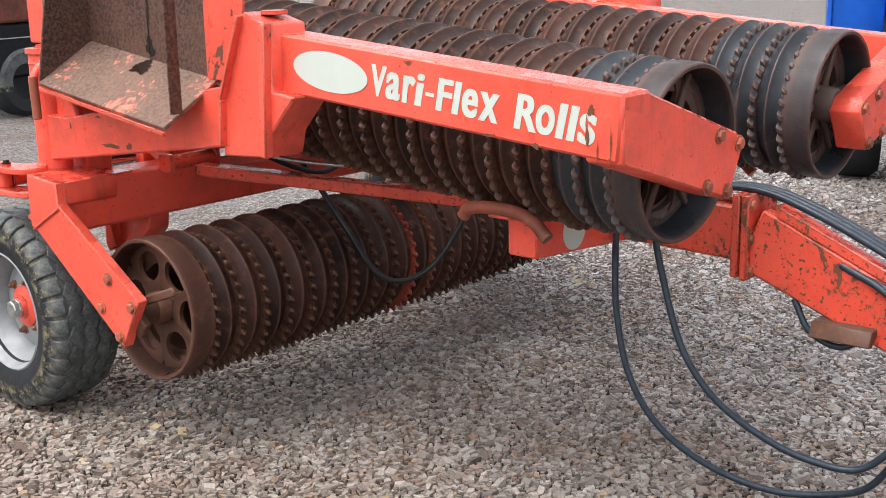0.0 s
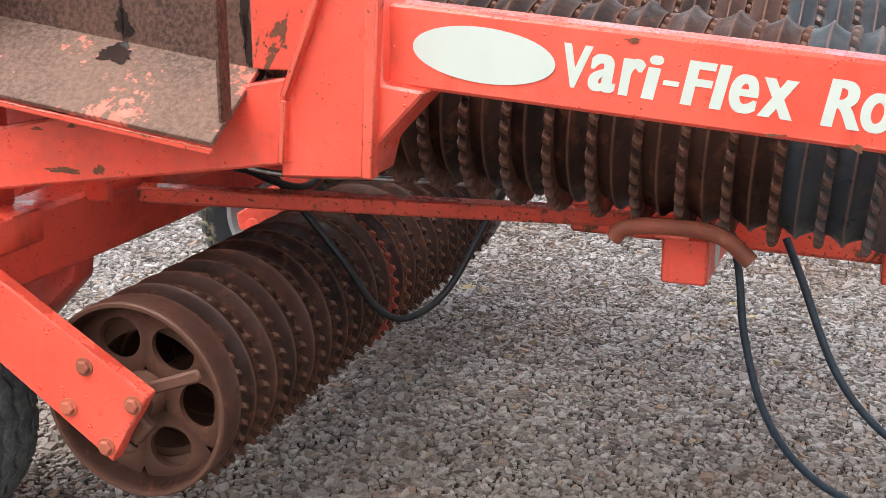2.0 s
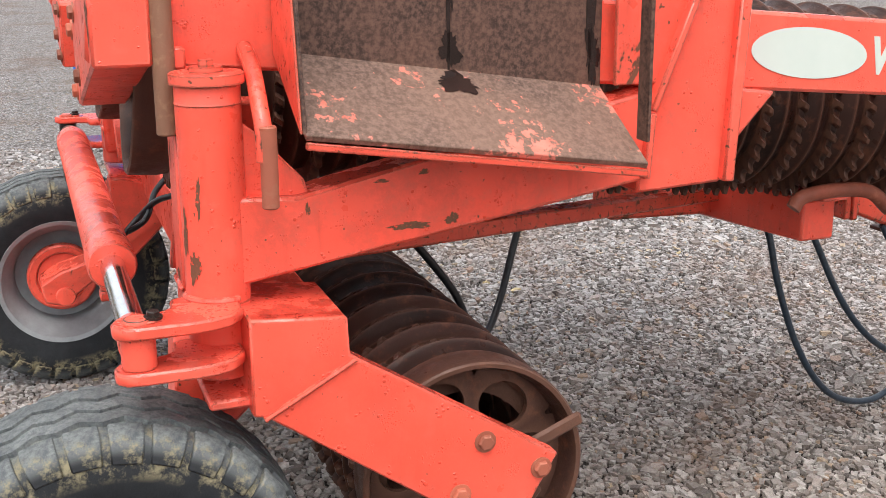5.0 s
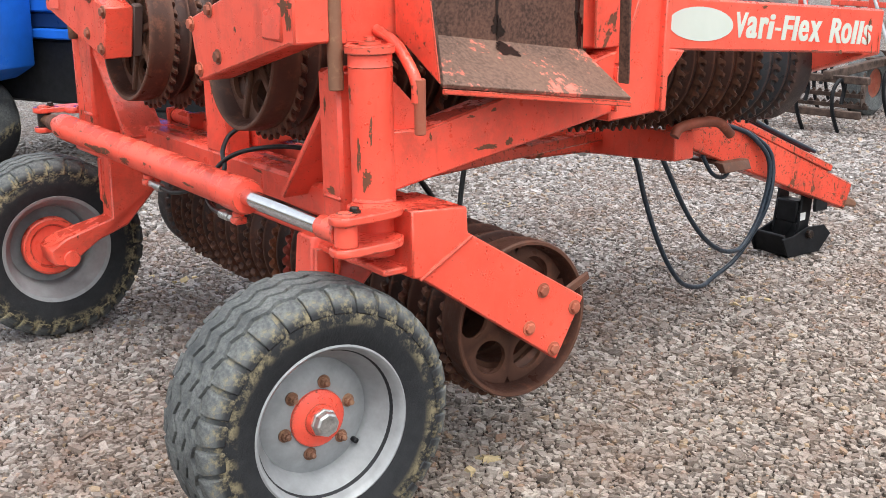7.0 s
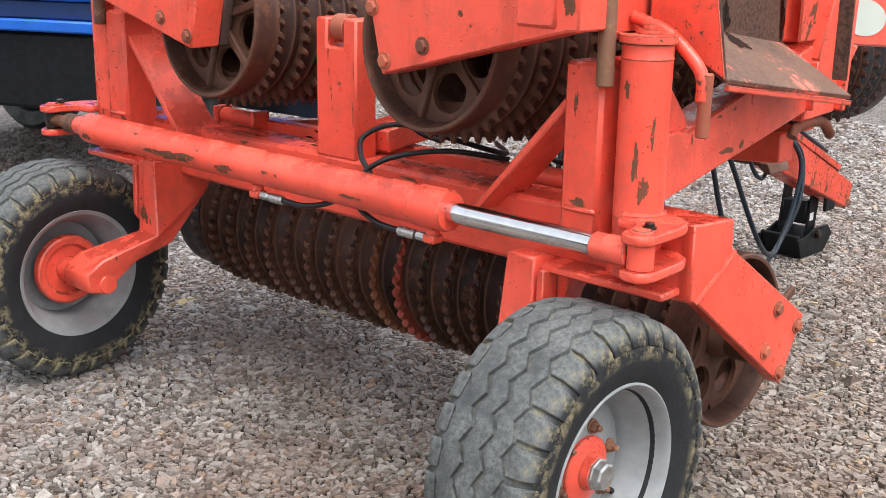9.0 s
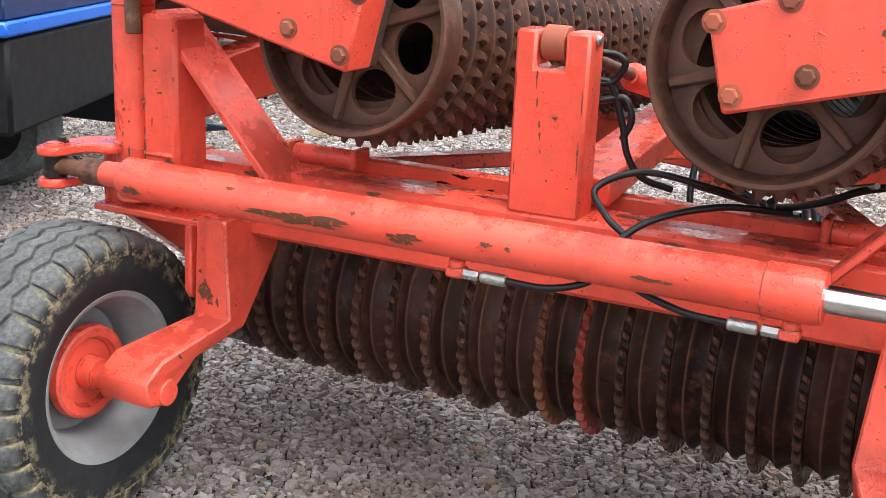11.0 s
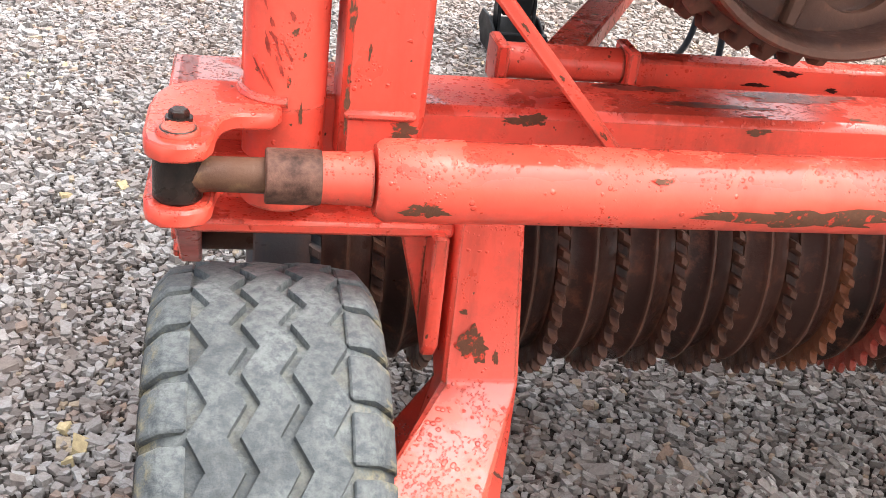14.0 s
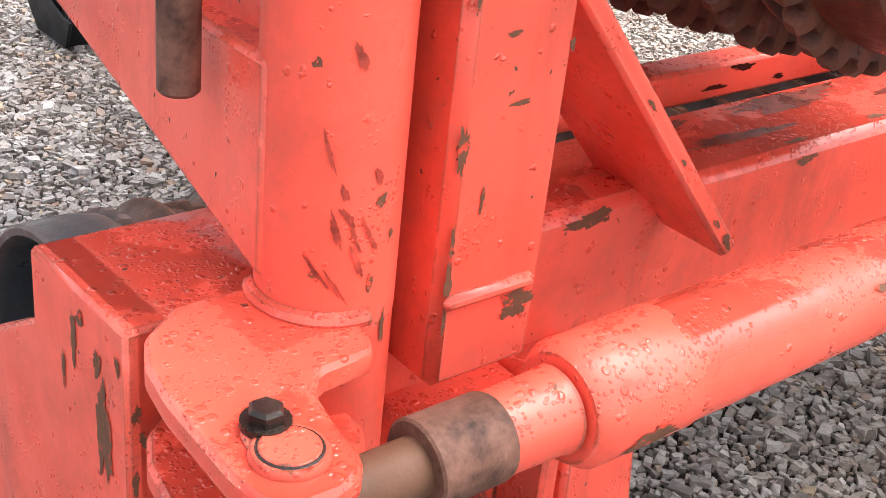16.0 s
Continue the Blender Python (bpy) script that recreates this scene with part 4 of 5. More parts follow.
# ---- wheels
def wheel_parts():
    """One wheel round its own axle, outer side towards +x; it is copied for the other side."""
    R, half = 0.4225, 0.145
    # carcass with sidewalls
    prof = [(-0.105, 0.215), (-0.125, 0.226), (-0.140, 0.262), (-0.146, 0.30), (-0.141, 0.335), (-0.121, 0.360), (-0.09, 0.3735), (0.09, 0.3735), (0.121, 0.360), (0.141, 0.335), (0.146, 0.30), (0.140, 0.262), (0.125, 0.226), (0.105, 0.215), (0.09, 0.205), (-0.09, 0.205)]
    tyre_bm = spun(prof, (0, 0, 0), (1, 0, 0), 96, True)
    # three zigzag ribs and shoulder lugs stand proud of the carcass
    ribs = []
    n = 30
    steps = n * 4

    def zig(j):
        return 0.0105 * (1 - 2 * abs(((j / 4.0) % 1.0) * 2 - 1))
    for c, w in ((-0.058, 0.0212), (0.0, 0.0212), (0.058, 0.0212)):
        lugs = bmesh.new()
        rows = []
        for j in range(steps):
            a = 2 * math.pi * j / steps
            z = zig(j)
            row = []
            for dx, r in ((-w - 0.002, 0.365), (-w, 0.3835), (0, 0.3855), (w, 0.3835), (w + 0.002, 0.365)):
                row.append(lugs.verts.new((c + dx + z, r * math.cos(a), r * math.sin(a))))
            rows.append(row)
        for j in range(steps):
            a, b = rows[j], rows[(j + 1) % steps]
            for i in range(4):
                lugs.faces.new((a[i], a[i + 1], b[i + 1], b[i]))
        bmesh.ops.recalc_face_normals(lugs, faces=lugs.faces)
        ribs.append(mesh_of("tread_rib", lugs, RUBBER))
    tyre = mesh_of("tyre", tyre_bm, RUBBER)
    blocks = []
    for sgn in (1, -1):
        lug = bmesh.new()
        da = 2 * math.pi / n * 0.40
        pts = []
        for aa in (-da, da):
            for xx, r in ((0.090, 0.381), (0.121, 0.376), (0.142, 0.352), (0.147, 0.322), (0.138, 0.322), (0.117, 0.354), (0.092, 0.363)):
                pts.append(lug.verts.new((sgn * xx, r * math.cos(aa), r * math.sin(aa))))
        lug.faces.new(pts[:7][::-1]), lug.faces.new(pts[7:])
        for i in range(7):
            k = (i + 1) % 7
            lug.faces.new((pts[i], pts[k], pts[7 + k], pts[7 + i]))
        bmesh.ops.recalc_face_normals(lug, faces=lug.faces)
        bmesh.ops.bevel(lug, geom=lug.edges[:], offset=0.003, segments=1, affect="EDGES", clamp_overlap=True)
        blocks.append(mesh_of("tread_block", lug, RUBBER))
    rim = mesh_of("rim", merged(
        spun([(0.122, 0.233), (0.128, 0.232), (0.131, 0.227), (0.126, 0.220), (0.112, 0.215), (0.082, 0.204), (0.035, 0.172), (0.012, 0.165), (-0.06, 0.178), (-0.09, 0.2), (-0.12, 0.213), (-0.128, 0.228), (-0.120, 0.232), (-0.085, 0.21), (0.09, 0.212)], (0, 0, 0), (1, 0, 0), 72, True),
        spun([(0.028, 0.05), (0.036, 0.052), (0.038, 0.09), (0.032, 0.125), (0.022, 0.148), (0.014, 0.168), (0.008, 0.168), (0.014, 0.146), (0.024, 0.122), (0.026, 0.05)], (0, 0, 0), (1, 0, 0), 72, True)), SILVER)
    hub = mesh_of("hub", merged(spun([(-0.085, 0), (-0.085, 0.040), (-0.042, 0.044), (-0.040, 0.088), (-0.056, 0.094), (-0.060, 0.116), (-0.054, 0.124), (-0.03, 0.126), (-0.018, 0.098), (0.0, 0.10), (0.004, 0.082), (0.036, 0.082), (0.045, 0.081), (0.050, 0.072), (0.056, 0.045), (0.075, 0.040), (0.078, 0.036), (0.078, 0)], (0, 0, 0), (1, 0, 0), 48)), RED)
    nut = mesh_of("hub_nut", merged(spun([(0.076, 0), (0.076, 0.040), (0.082, 0.040), (0.084, 0.036), (0.10, 0.034), (0.104, 0.028), (0.104, 0)], (0, 0, 0), (1, 0, 0), 8)), ZINC)
    for p in nut.polygons:
        p.use_smooth = False
    stud = mesh_of("wheel_nut", merged(hex_bolt((0.036, 0, 0), (1, 0, 0), 0.0140, 0.016), rod((0.05, 0, 0), (0.064, 0, 0), 0.008, 12)), PIN)
    valve = mesh_of("valve_stem", rod((0.02, 0.155, 0), (0.045, 0.155, 0.0), 0.008, 12), BLACK)
    return tyre, rim, hub, nut, stud, valve, blocks, ribs


TYRE, RIM, HUB, NUT, STUD, VALVE, BLOCKS, RIBS = wheel_parts()
for side, x, flip in (("right", 1.115, 0), ("left", -1.185, 180)):
    w = part("wheel", TYRE, None, roller, "muddy ribbed rubber tyre on a grey rim", pose(x, -0.285, 0.385, 0 if not flip else 17, 0, flip))
    part("rim", RIM, None, w, "grey painted steel rim")
    part("hub", HUB, None, w, "red hub cover")
    part("hub_nut", NUT, None, w, "zinc-plated hub nut")
    part("valve_stem", VALVE, None, w, "", pose(0, 0, 0, -40, 0, 0))
    for rib in RIBS:
        part("tread_rib", rib, None, w)
    for i in range(60):
        part("tread_block", BLOCKS[i % 2], None, w, "", pose(0, 0, 0, 6 * i, 0, 0))
    for i in range(6):
        part("wheel_nut", STUD, None, w, "", pose(0, 0, 0, 15 + 60 * i, 0, 0) @ Matrix.Translation((0, 0.1025, 0)))

# trailing wheel arms under the beam
for side, m in SIDES:
    bm = prism("x", [(0.13, 0.74), (-0.06, 0.80), (-0.112, 0.80), (-0.125, 0.545), (-0.30, 0.47), (-0.365, 0.43), (-0.355, 0.365), (-0.30, 0.352), (-0.17, 0.44), (-0.06, 0.51), (0.12, 0.68)], 0.735, 0.850, 0.006)
    for v in bm.verts:
        if v.co.y < -0.16:
            v.co.x += 0.072 + (0.045 if v.co.x > 0.79 else 0.0)
        elif v.co.z > 0.6 and v.co.x < 0.79:
            v.co.x += 0.022
    s = add("wheel_arm", bm, RED, label="red cranked wheel arm with a rust patch", m=m)
    add("arm_gusset", merged(prism("y", [(0.855, 0.765), (0.925, 0.765), (0.875, 0.57), (0.855, 0.57)], -0.06, -0.048, 0.003), prism("x", [(-0.04, 0.765), (-0.118, 0.775), (-0.122, 0.60), (-0.105, 0.575), (-0.05, 0.60)], 0.862, 0.884, 0.004)), RED, s, m=m)
    add("arm_flange", box(0.852, 1.215, -0.095, 0.01, 0.762, 0.782, 0.005), RED, s, m=m)
    add("axle_stub", rod((0.80, -0.285, 0.385), (1.04, -0.285, 0.385), 0.034, 24), RED, s, "red axle stub", m=m)


# ---- bare and stained patches in the paint
def patch(center, u, v, w, h, seed, name="bare_patch", material=None, parent=roller, radius=0.0, axis=None, label=""):
    """A thin ragged patch of bare metal lying on a flat face, or on a tube of that radius whose axis is given."""
    rnd = random.Random(seed)
    u, v, c = Vector(u).normalized(), Vector(v).normalized(), Vector(center)
    n = u.cross(v)
    bm = bmesh.new()
    count = 64
    waves = [(f, rnd.uniform(0, 6.3), 0.34 / f ** 0.55) for f in (2, 3, 5, 7, 11, 17)]
    reach = [max(0.34, 0.76 + sum(g * math.sin(f * 2 * math.pi * i / count + ph) for f, ph, g in waves) * 0.62 + rnd.uniform(-0.07, 0.07)) for i in range(count)]
    rows = []
    for k in (0.35, 0.7, 1.0):
        row = []
        for i in range(count):
            a = 2 * math.pi * i / count
            p, q = math.cos(a) * w / 2 * reach[i] * k, math.sin(a) * h / 2 * reach[i] * k
            if radius:
                t = q / radius
                row.append(bm.verts.new(c + u * p + (v * math.sin(t) + n * (math.cos(t) - 1)) * radius))
            else:
                row.append(bm.verts.new(c + u * p + v * q))
        rows.append(row)
    bm.faces.new(rows[0])
    for a, b in zip(rows, rows[1:]):
        for i in range(count):
            j = (i + 1) % count
            bm.faces.new((a[i], b[i], b[j], a[j]))
    bmesh.ops.recalc_face_normals(bm, faces=bm.faces)
    return part(name, bm, material or RUST_PATCH, parent, label)


def ram_scuff(x, turn, w, h, seed):
    a = radians(turn)
    n = Vector((0, -math.cos(a), math.sin(a)))
    v = Vector((0, math.sin(a), math.cos(a)))
    patch(Vector((x, RY, RZ)) + n * 0.0532, (1, 0, 0), v, w, h, seed, parent=ram, radius=0.0532, label="scuff down to brown steel")


for x, turn, w, h, seed in ((-0.50, -14, 0.30, 0.042, 1), (-0.23, -18, 0.10, 0.036, 2), (-1.0, -20, 0.060, 0.034, 3), (-0.03, 4, 0.03, 0.016, 4), (0.02, 2, 0.02, 0.012, 5), (-0.36, 24, 0.02, 0.01, 6), (0.33, -10, 0.10, 0.014, 7), (-0.70, 34, 0.03, 0.012, 8)):
    ram_scuff(x, turn, w, h, seed)
patch((-0.882, -0.1235, 0.606), (1, 0, 0), (0, 0, 1), 0.055, 0.075, 11, label="dark rust patch")
patch((-0.845, -0.124, 0.585), (1, 0, 0), (0, 0, 1), 0.012, 0.03, 12)
patch((-0.90, -0.1215, 0.66), (1, 0, 0), (0, 0, 1), 0.012, 0.014, 13)
patch((-0.815, -0.0008, 0.908), (1, 0, 0), (0, 0, 1), 0.07, 0.026, 14, label="chipped beam edge")
patch((-0.46, -0.0008, 0.905), (1, 0, 0), (0, 0, 1), 0.05, 0.014, 15)
patch((-0.62, -0.0008, 0.845), (1, 0, 0), (0, 0, 1), 0.015, 0.03, 16)
patch((0.30, -0.0008, 0.90), (1, 0, 0), (0, 0, 1), 0.08, 0.012, 17)
for x, z, w, h, sd in ((-1.035, 1.105, 0.022, 0.007, 21), (-1.062, 1.03, 0.005, 0.03, 22), (-1.05, 1.16, 0.018, 0.006, 23), (-0.99, 1.145, 0.008, 0.012, 24), (-1.01, 0.925, 0.05, 0.03, 26), (0.97, 0.96, 0.06, 0.03, 27), (0.95, 1.20, 0.014, 0.07, 28)):
    patch((x, -0.1058, z), (1, 0, 0), (0, 0, 1), w, h, sd)


def tube_chip(center, radius, turn, z, w, h, seed, material=None, lean=0.0):
    """A chip or smear on an upright tube, its long way leaning off the vertical."""
    a, b = radians(turn), radians(lean)
    n = Vector((math.sin(a), -math.cos(a), 0))
    side = n.cross(Vector((0, 0, 1)))
    u = Vector((0, 0, 1)) * math.cos(b) + side * math.sin(b)
    patch(Vector((center[0], center[1], z)) + n * radius, u, n.cross(u), h, w, seed, material=material, radius=radius if abs(lean) < 5 else 0.0)


LEFT_TUBE = (-1.164, -0.05)
for turn, z, w, h, sd in ((8, 1.05, 0.010, 0.014, 33), (2, 0.985, 0.008, 0.016, 36), (22, 1.02, 0.005, 0.012, 37), (-44, 0.995, 0.006, 0.010, 38), (20, 0.94, 0.008, 0.03, 39)):
    tube_chip(LEFT_TUBE, 0.0553, turn, z, w, h, sd)
streak = random.Random(8)
for turn, z in ((-34, 1.085), (-26, 1.06), (-20, 1.045), (-30, 1.03), (-12, 1.02), (-38, 1.0), (-28, 0.99), (-8, 1.0), (0, 1.02), (-16, 1.16), (6, 1.07)):
    tube_chip(LEFT_TUBE, 0.0555, turn + streak.uniform(-4, 4), z + streak.uniform(-0.006, 0.006), streak.uniform(0.004, 0.009), streak.uniform(0.018, 0.042), streak.randint(100, 999), SMEAR, streak.uniform(15, 38))
for turn, z, w, h, sd in ((20, 1.08, 0.02, 0.10, 41), (40, 1.02, 0.03, 0.08, 42), (-10, 1.25, 0.02, 0.05, 43), (55, 1.15, 0.012, 0.09, 44)):
    tube_chip((1.105, -0.05), 0.0610, turn, z, w, h, sd)
# rust streak and worn edges on the centre post
for x, z, w, h, sd in ((-0.048, 1.228, 0.006, 0.05, 231), (-0.044, 1.175, 0.005, 0.035, 232), (-0.036, 1.125, 0.008, 0.02, 233), (-0.033, 1.10, 0.005, 0.03, 234), (-0.03, 1.065, 0.004, 0.014, 235), (0.062, 1.18, 0.005, 0.06, 236), (0.060, 1.06, 0.006, 0.09, 237), (-0.098, 1.22, 0.005, 0.05, 238), (-0.092, 1.02, 0.004, 0.05, 239), (-0.01, 1.0, 0.006, 0.008, 240)):
    patch((x, 0.0012, z), (1, 0, 0), (0, 0, 1), w, h, sd)
patch((0.007, -0.0008, 0.88), (1, 0, 0), (0, 0, 1), 0.052, 0.014, 241, label="bare slot worn in the beam's paint")
# worn and wet top of the beam, scuffs on the hinge bar
for x, y, w, h, sd, mat in ((-0.52, 0.045, 0.20, 0.03, 251, STAIN), (-0.36, 0.10, 0.30, 0.05, 252, STAIN), (-0.16, 0.06, 0.16, 0.022, 253, STAIN), (-0.62, 0.11, 0.16, 0.04, 254, STAIN), (-0.46, 0.006, 0.05, 0.010, 255, RUST_PATCH), (-0.29, 0.012, 0.04, 0.016, 256, RUST_PATCH), (0.24, 0.08, 0.26, 0.05, 257, STAIN), (0.52, 0.05, 0.20, 0.03, 258, STAIN)):
    patch((x, y + 0.012, 0.9226), (1, 0, 0), (0, 1, 0), w, h, sd, material=mat)
for x, z, w, h, sd in ((-0.325, 0.930, 0.055, 0.014, 261), (-0.378, 0.908, 0.05, 0.010, 262), (-0.24, 0.905, 0.03, 0.010, 264)):
    patch((x, 0.2094, z), (1, 0, 0), (0, 0, 1), w, h, sd, material=WET)
# the left end box, seen from close by
for y, z, w, h, sd in ((0.022, 0.825, 0.030, 0.13, 51), (0.030, 0.885, 0.018, 0.03, 52), (-0.008, 0.905, 0.012, 0.018, 53), (0.075, 0.885, 0.014, 0.06, 54), (0.10, 0.84, 0.008, 0.05, 55), (0.06, 0.91, 0.016, 0.02, 56)):
    patch((-1.3158, y, z), (0, -1, 0), (0, 0, 1), w, h, sd)
for x, z, w, h, sd in ((-1.307, 0.865, 0.010, 0.022, 57), (-1.300, 0.84, 0.016, 0.016, 58), (-1.309, 0.80, 0.006, 0.04, 59)):
    patch((x, -0.0208, z), (1, 0, 0), (0, 0, 1), w, h, sd)
# rust along the edge of the left brace
for x, z, w, h, sd in ((-0.705, 0.897, 0.03, 0.012, 271), (-0.728, 0.922, 0.02, 0.007, 272), (-0.80, 1.002, 0.012, 0.006, 273), (-0.86, 1.068, 0.02, 0.006, 274)):
    patch((x, -0.0858, z), (0.67, 0, -0.74), (0.74, 0, 0.67), w, h, sd)
# chipped edges of the left post
for z, w, h, sd in ((1.075, 0.011, 0.055, 221), (1.00, 0.006, 0.03, 222), (0.965, 0.008, 0.05, 223), (1.19, 0.006, 0.03, 224), (0.93, 0.006, 0.03, 225)):
    patch((-1.087, -0.1058, z), (1, 0, 0), (0, 0, 1), w, h, sd)
# rusted bracket marks on the wing ends, beside the lock pins
for m in (1, -1):
    c = 0.0 if m > 0 else 0.03
    for x, z, w, h, sd in ((1.0, 1.475, 0.10, 0.05, 61), (1.02, 1.44, 0.04, 0.07, 62), (0.70, 1.40, 0.02, 0.02, 63)):
        patch((x * m + c, -0.2438, z), (1, 0, 0), (0, 0, 1), w, h, sd + m)
# wet runs down the tray's back and over its floor
WET_RUNS = ((0.450, 1.56, 0.020, 0.50, 91), (0.450, 1.385, 0.05, 0.09, 92), (0.765, 1.53, 0.026, 0.46, 93), (0.768, 1.36, 0.04, 0.14, 94))
WET_POOLS = ((1.055, 0.452, 0.12, 0.075, 95),)
FLOOR_DOWN = Vector((1, 0, -0.5814)).normalized()
FLOOR_ALONG = Vector((0, 1, -0.145)).normalized()
for y, z, w, h, sd in WET_RUNS:
    patch((1.0155, y, z), (0, 1, 0), (0, 0, 1), w, h, sd, "wet_run", WET, label="dark wet run")
for x, y, w, h, sd in WET_POOLS:
    patch((x, y, 1.3845 - 0.145 * y - (x - 1.06) * 0.5814), FLOOR_ALONG, -FLOOR_DOWN, w, h, sd, "wet_stain", WET, label="dark wet stain")
# scuffs on the hinge arm and the wing beam
for y, z, w, h, sd in ((0.33, 1.055, 0.10, 0.022, 71), (0.42, 1.06, 0.035, 0.03, 72), (0.27, 1.15, 0.03, 0.012, 73), (0.36, 1.16, 0.03, 0.012, 74), (0.12, 1.11, 0.012, 0.03, 75)):
    patch((1.1478 - 0.0945 * y, y, z), (-0.0945, 1, 0), (0, 0, 1), w, h, sd)
for y, z, w, h, sd in ((2.205, 1.245, 0.014, 0.09, 81), (2.215, 1.30, 0.02, 0.04, 82), (2.05, 1.20, 0.03, 0.02, 83), (1.62, 1.385, 0.04, 0.012, 84), (2.235, 1.20, 0.006, 0.07, 85), (2.272, 1.22, 0.006, 0.10, 86), (1.90, 1.215, 0.05, 0.008, 87)):
    patch((1.0262 + 0.02 * (y - 1.49), y, z), (0.02, 1, 0), (0, 0, 1), w, h, sd, parent=beam_r)


# hoses hanging from the drawbar to the ground
add("hydraulic_hose", hose([(0.20, 1.76, 0.80), (0.25, 1.79, 0.70), (0.28, 1.817, 0.54), (0.302, 1.88, 0.35), (0.29, 1.98, 0.20), (0.24, 2.12, 0.09), (0.18, 2.30, 0.03), (0.12, 2.46, 0.035), (0.13, 2.62, 0.12), (0.185, 2.74, 0.36), (0.165, 2.78, 0.58), (0.142, 2.66, 0.70), (0.13, 2.50, 0.76)], 0.011), HOSE_BLUE, label="long black hydraulic hose drooping to the gravel")
add("hydraulic_hose", hose([(0.20, 1.90, 0.80), (0.24, 1.95, 0.70), (0.28, 2.05, 0.48), (0.28, 2.16, 0.34), (0.25, 2.30, 0.24), (0.21, 2.45, 0.18), (0.17, 2.60, 0.18), (0.17, 2.72, 0.34), (0.175, 2.75, 0.56), (0.15, 2.64, 0.70), (0.13, 2.48, 0.77)], 0.011), HOSE_BLUE, label="long black hydraulic hose drooping to the gravel")
add("hydraulic_hose", hose([(0.12, 2.34, 0.64), (0.13, 2.40, 0.55), (0.12, 2.50, 0.52), (0.10, 2.58, 0.60), (0.08, 2.60, 0.68)], 0.010), HOSE_BLUE, label="short hose loop under the drawbar")
for i in range(3):
    add("hydraulic_hose", hose([(0.10 - 0.025 * i, 1.9, 0.90), (0.10 - 0.025 * i, 2.15, 0.955), (0.11 - 0.03 * i, 2.4, 0.90), (0.10 - 0.03 * i, 2.8, 0.72), (0.09 - 0.03 * i, 3.2, 0.55)], 0.011), HOSE_BLUE, label="hydraulic hose laid along the drawbar")
add("hydraulic_hose", hose([(0.40, 0.48, 0.92), (0.395, 0.54, 0.86), (0.37, 0.69, 0.67), (0.32, 0.77, 0.52), (0.24, 0.84, 0.47), (0.14, 0.93, 0.54), (0.055, 1.03, 0.75), (0.04, 1.1, 0.88)], 0.011), HOSE, label="black hose hanging in a loop under the frame")


add("hydraulic_hose", hose([(0.66, 0.52, 0.985), (0.60, 0.53, 0.965), (0.50, 0.56, 0.915), (0.38, 0.59, 0.885), (0.25, 0.62, 0.93), (0.12, 0.70, 1.0)], 0.010), HOSE, label="black hydraulic hose crossing the A-frame")
add("hose_pipe", hose([(0.64, 0.50, 0.99), (0.56, 0.62, 0.955), (0.44, 0.86, 0.935), (0.30, 1.2, 0.91), (0.2, 1.5, 0.91)], 0.008), ZINC, label="thin steel pipe along the A-frame")


# ---- lettering on the wing beam
def letters(text, x, z, slope, parent):
    """White slanted bold lettering on the outer face of the beam: each letter from y0 to y1, of its own height."""
    for ch, y0, y1, tall in text:
        cu = bpy.data.curves.new("letter", "FONT")
        cu.body, cu.size, cu.extrude, cu.shear, cu.offset = ch, 0.12, 0.0006, 0.20, 0.002
        tmp = new("letter", cu)
        bpy.context.view_layer.update()
        me = bpy.data.meshes.new_from_object(tmp.evaluated_get(bpy.context.evaluated_depsgraph_get()))
        bpy.data.objects.remove(tmp)
        bold = bmesh.new()
        for d, lift in ((-0.0032, 0.0), (0.0, 0.0003), (0.0032, 0.0006)):
            me.transform(Matrix.Translation((d, 0, lift)))
            bold.from_mesh(me)
            me.transform(Matrix.Translation((-d, 0, -lift)))
        bold.to_mesh(me)
        bold.free()
        me.materials.clear()
        me.materials.append(DECAL)
        xs, hs = [v.co.x for v in me.vertices], [v.co.y for v in me.vertices]
        k, up = (y1 - y0) / (max(xs) - min(xs)), tall / (max(hs) - min(hs))
        base = z + slope * (y0 - 1.5) + (0.032 if ch == "-" else 0.0)
        me.transform(Matrix.Translation((x + 0.02 * (y0 - 1.49), y0, base)) @ Matrix(((0.02, 0, 1, 0), (1, 0, 0, 0), (slope, 1, 0, 0), (0, 0, 0, 1))) @ Matrix.Diagonal((k, up, 1, 1)) @ Matrix.Translation((-min(xs), -min(hs), 0)))
        part("letter", me, None, parent, "white painted letter")


CAP, LOW = 0.087, 0.075
letters([("V", 1.482, 1.542, CAP), ("a", 1.532, 1.588, LOW), ("r", 1.593, 1.648, LOW), ("i", 1.639, 1.682, CAP), ("-", 1.681, 1.714, 0.010), ("F", 1.716, 1.785, CAP), ("l", 1.772, 1.813, CAP), ("e", 1.809, 1.865, LOW), ("x", 1.863, 1.938, LOW), ("R", 1.98, 2.051, CAP + 0.003), ("o", 2.05, 2.109, LOW), ("l", 2.108, 2.15, CAP), ("l", 2.141, 2.183, CAP), ("s", 2.174, 2.232, LOW)], 1.0242, 1.287, -0.100, beam_r)
oval = bmesh.new()
bmesh.ops.create_circle(oval, cap_ends=True, segments=48, radius=1.0)
oval.transform(Matrix.Translation((1.0225, 1.311, 1.344)) @ Matrix(((0.0031, 0, 1, 0), (0.154, 0, 0, 0), (-0.0135, 0.057, 0, 0), (0, 0, 0, 1))))
add("oval_badge", oval, DECAL, beam_r, "blank white oval badge")


# ---------------------------------------------------------------- other machines in the yard
DARK_BLUE = plain("deep_blue_painted_steel", (0.008, 0.03, 0.11), 0.35, 0.0, 0.15, 6)


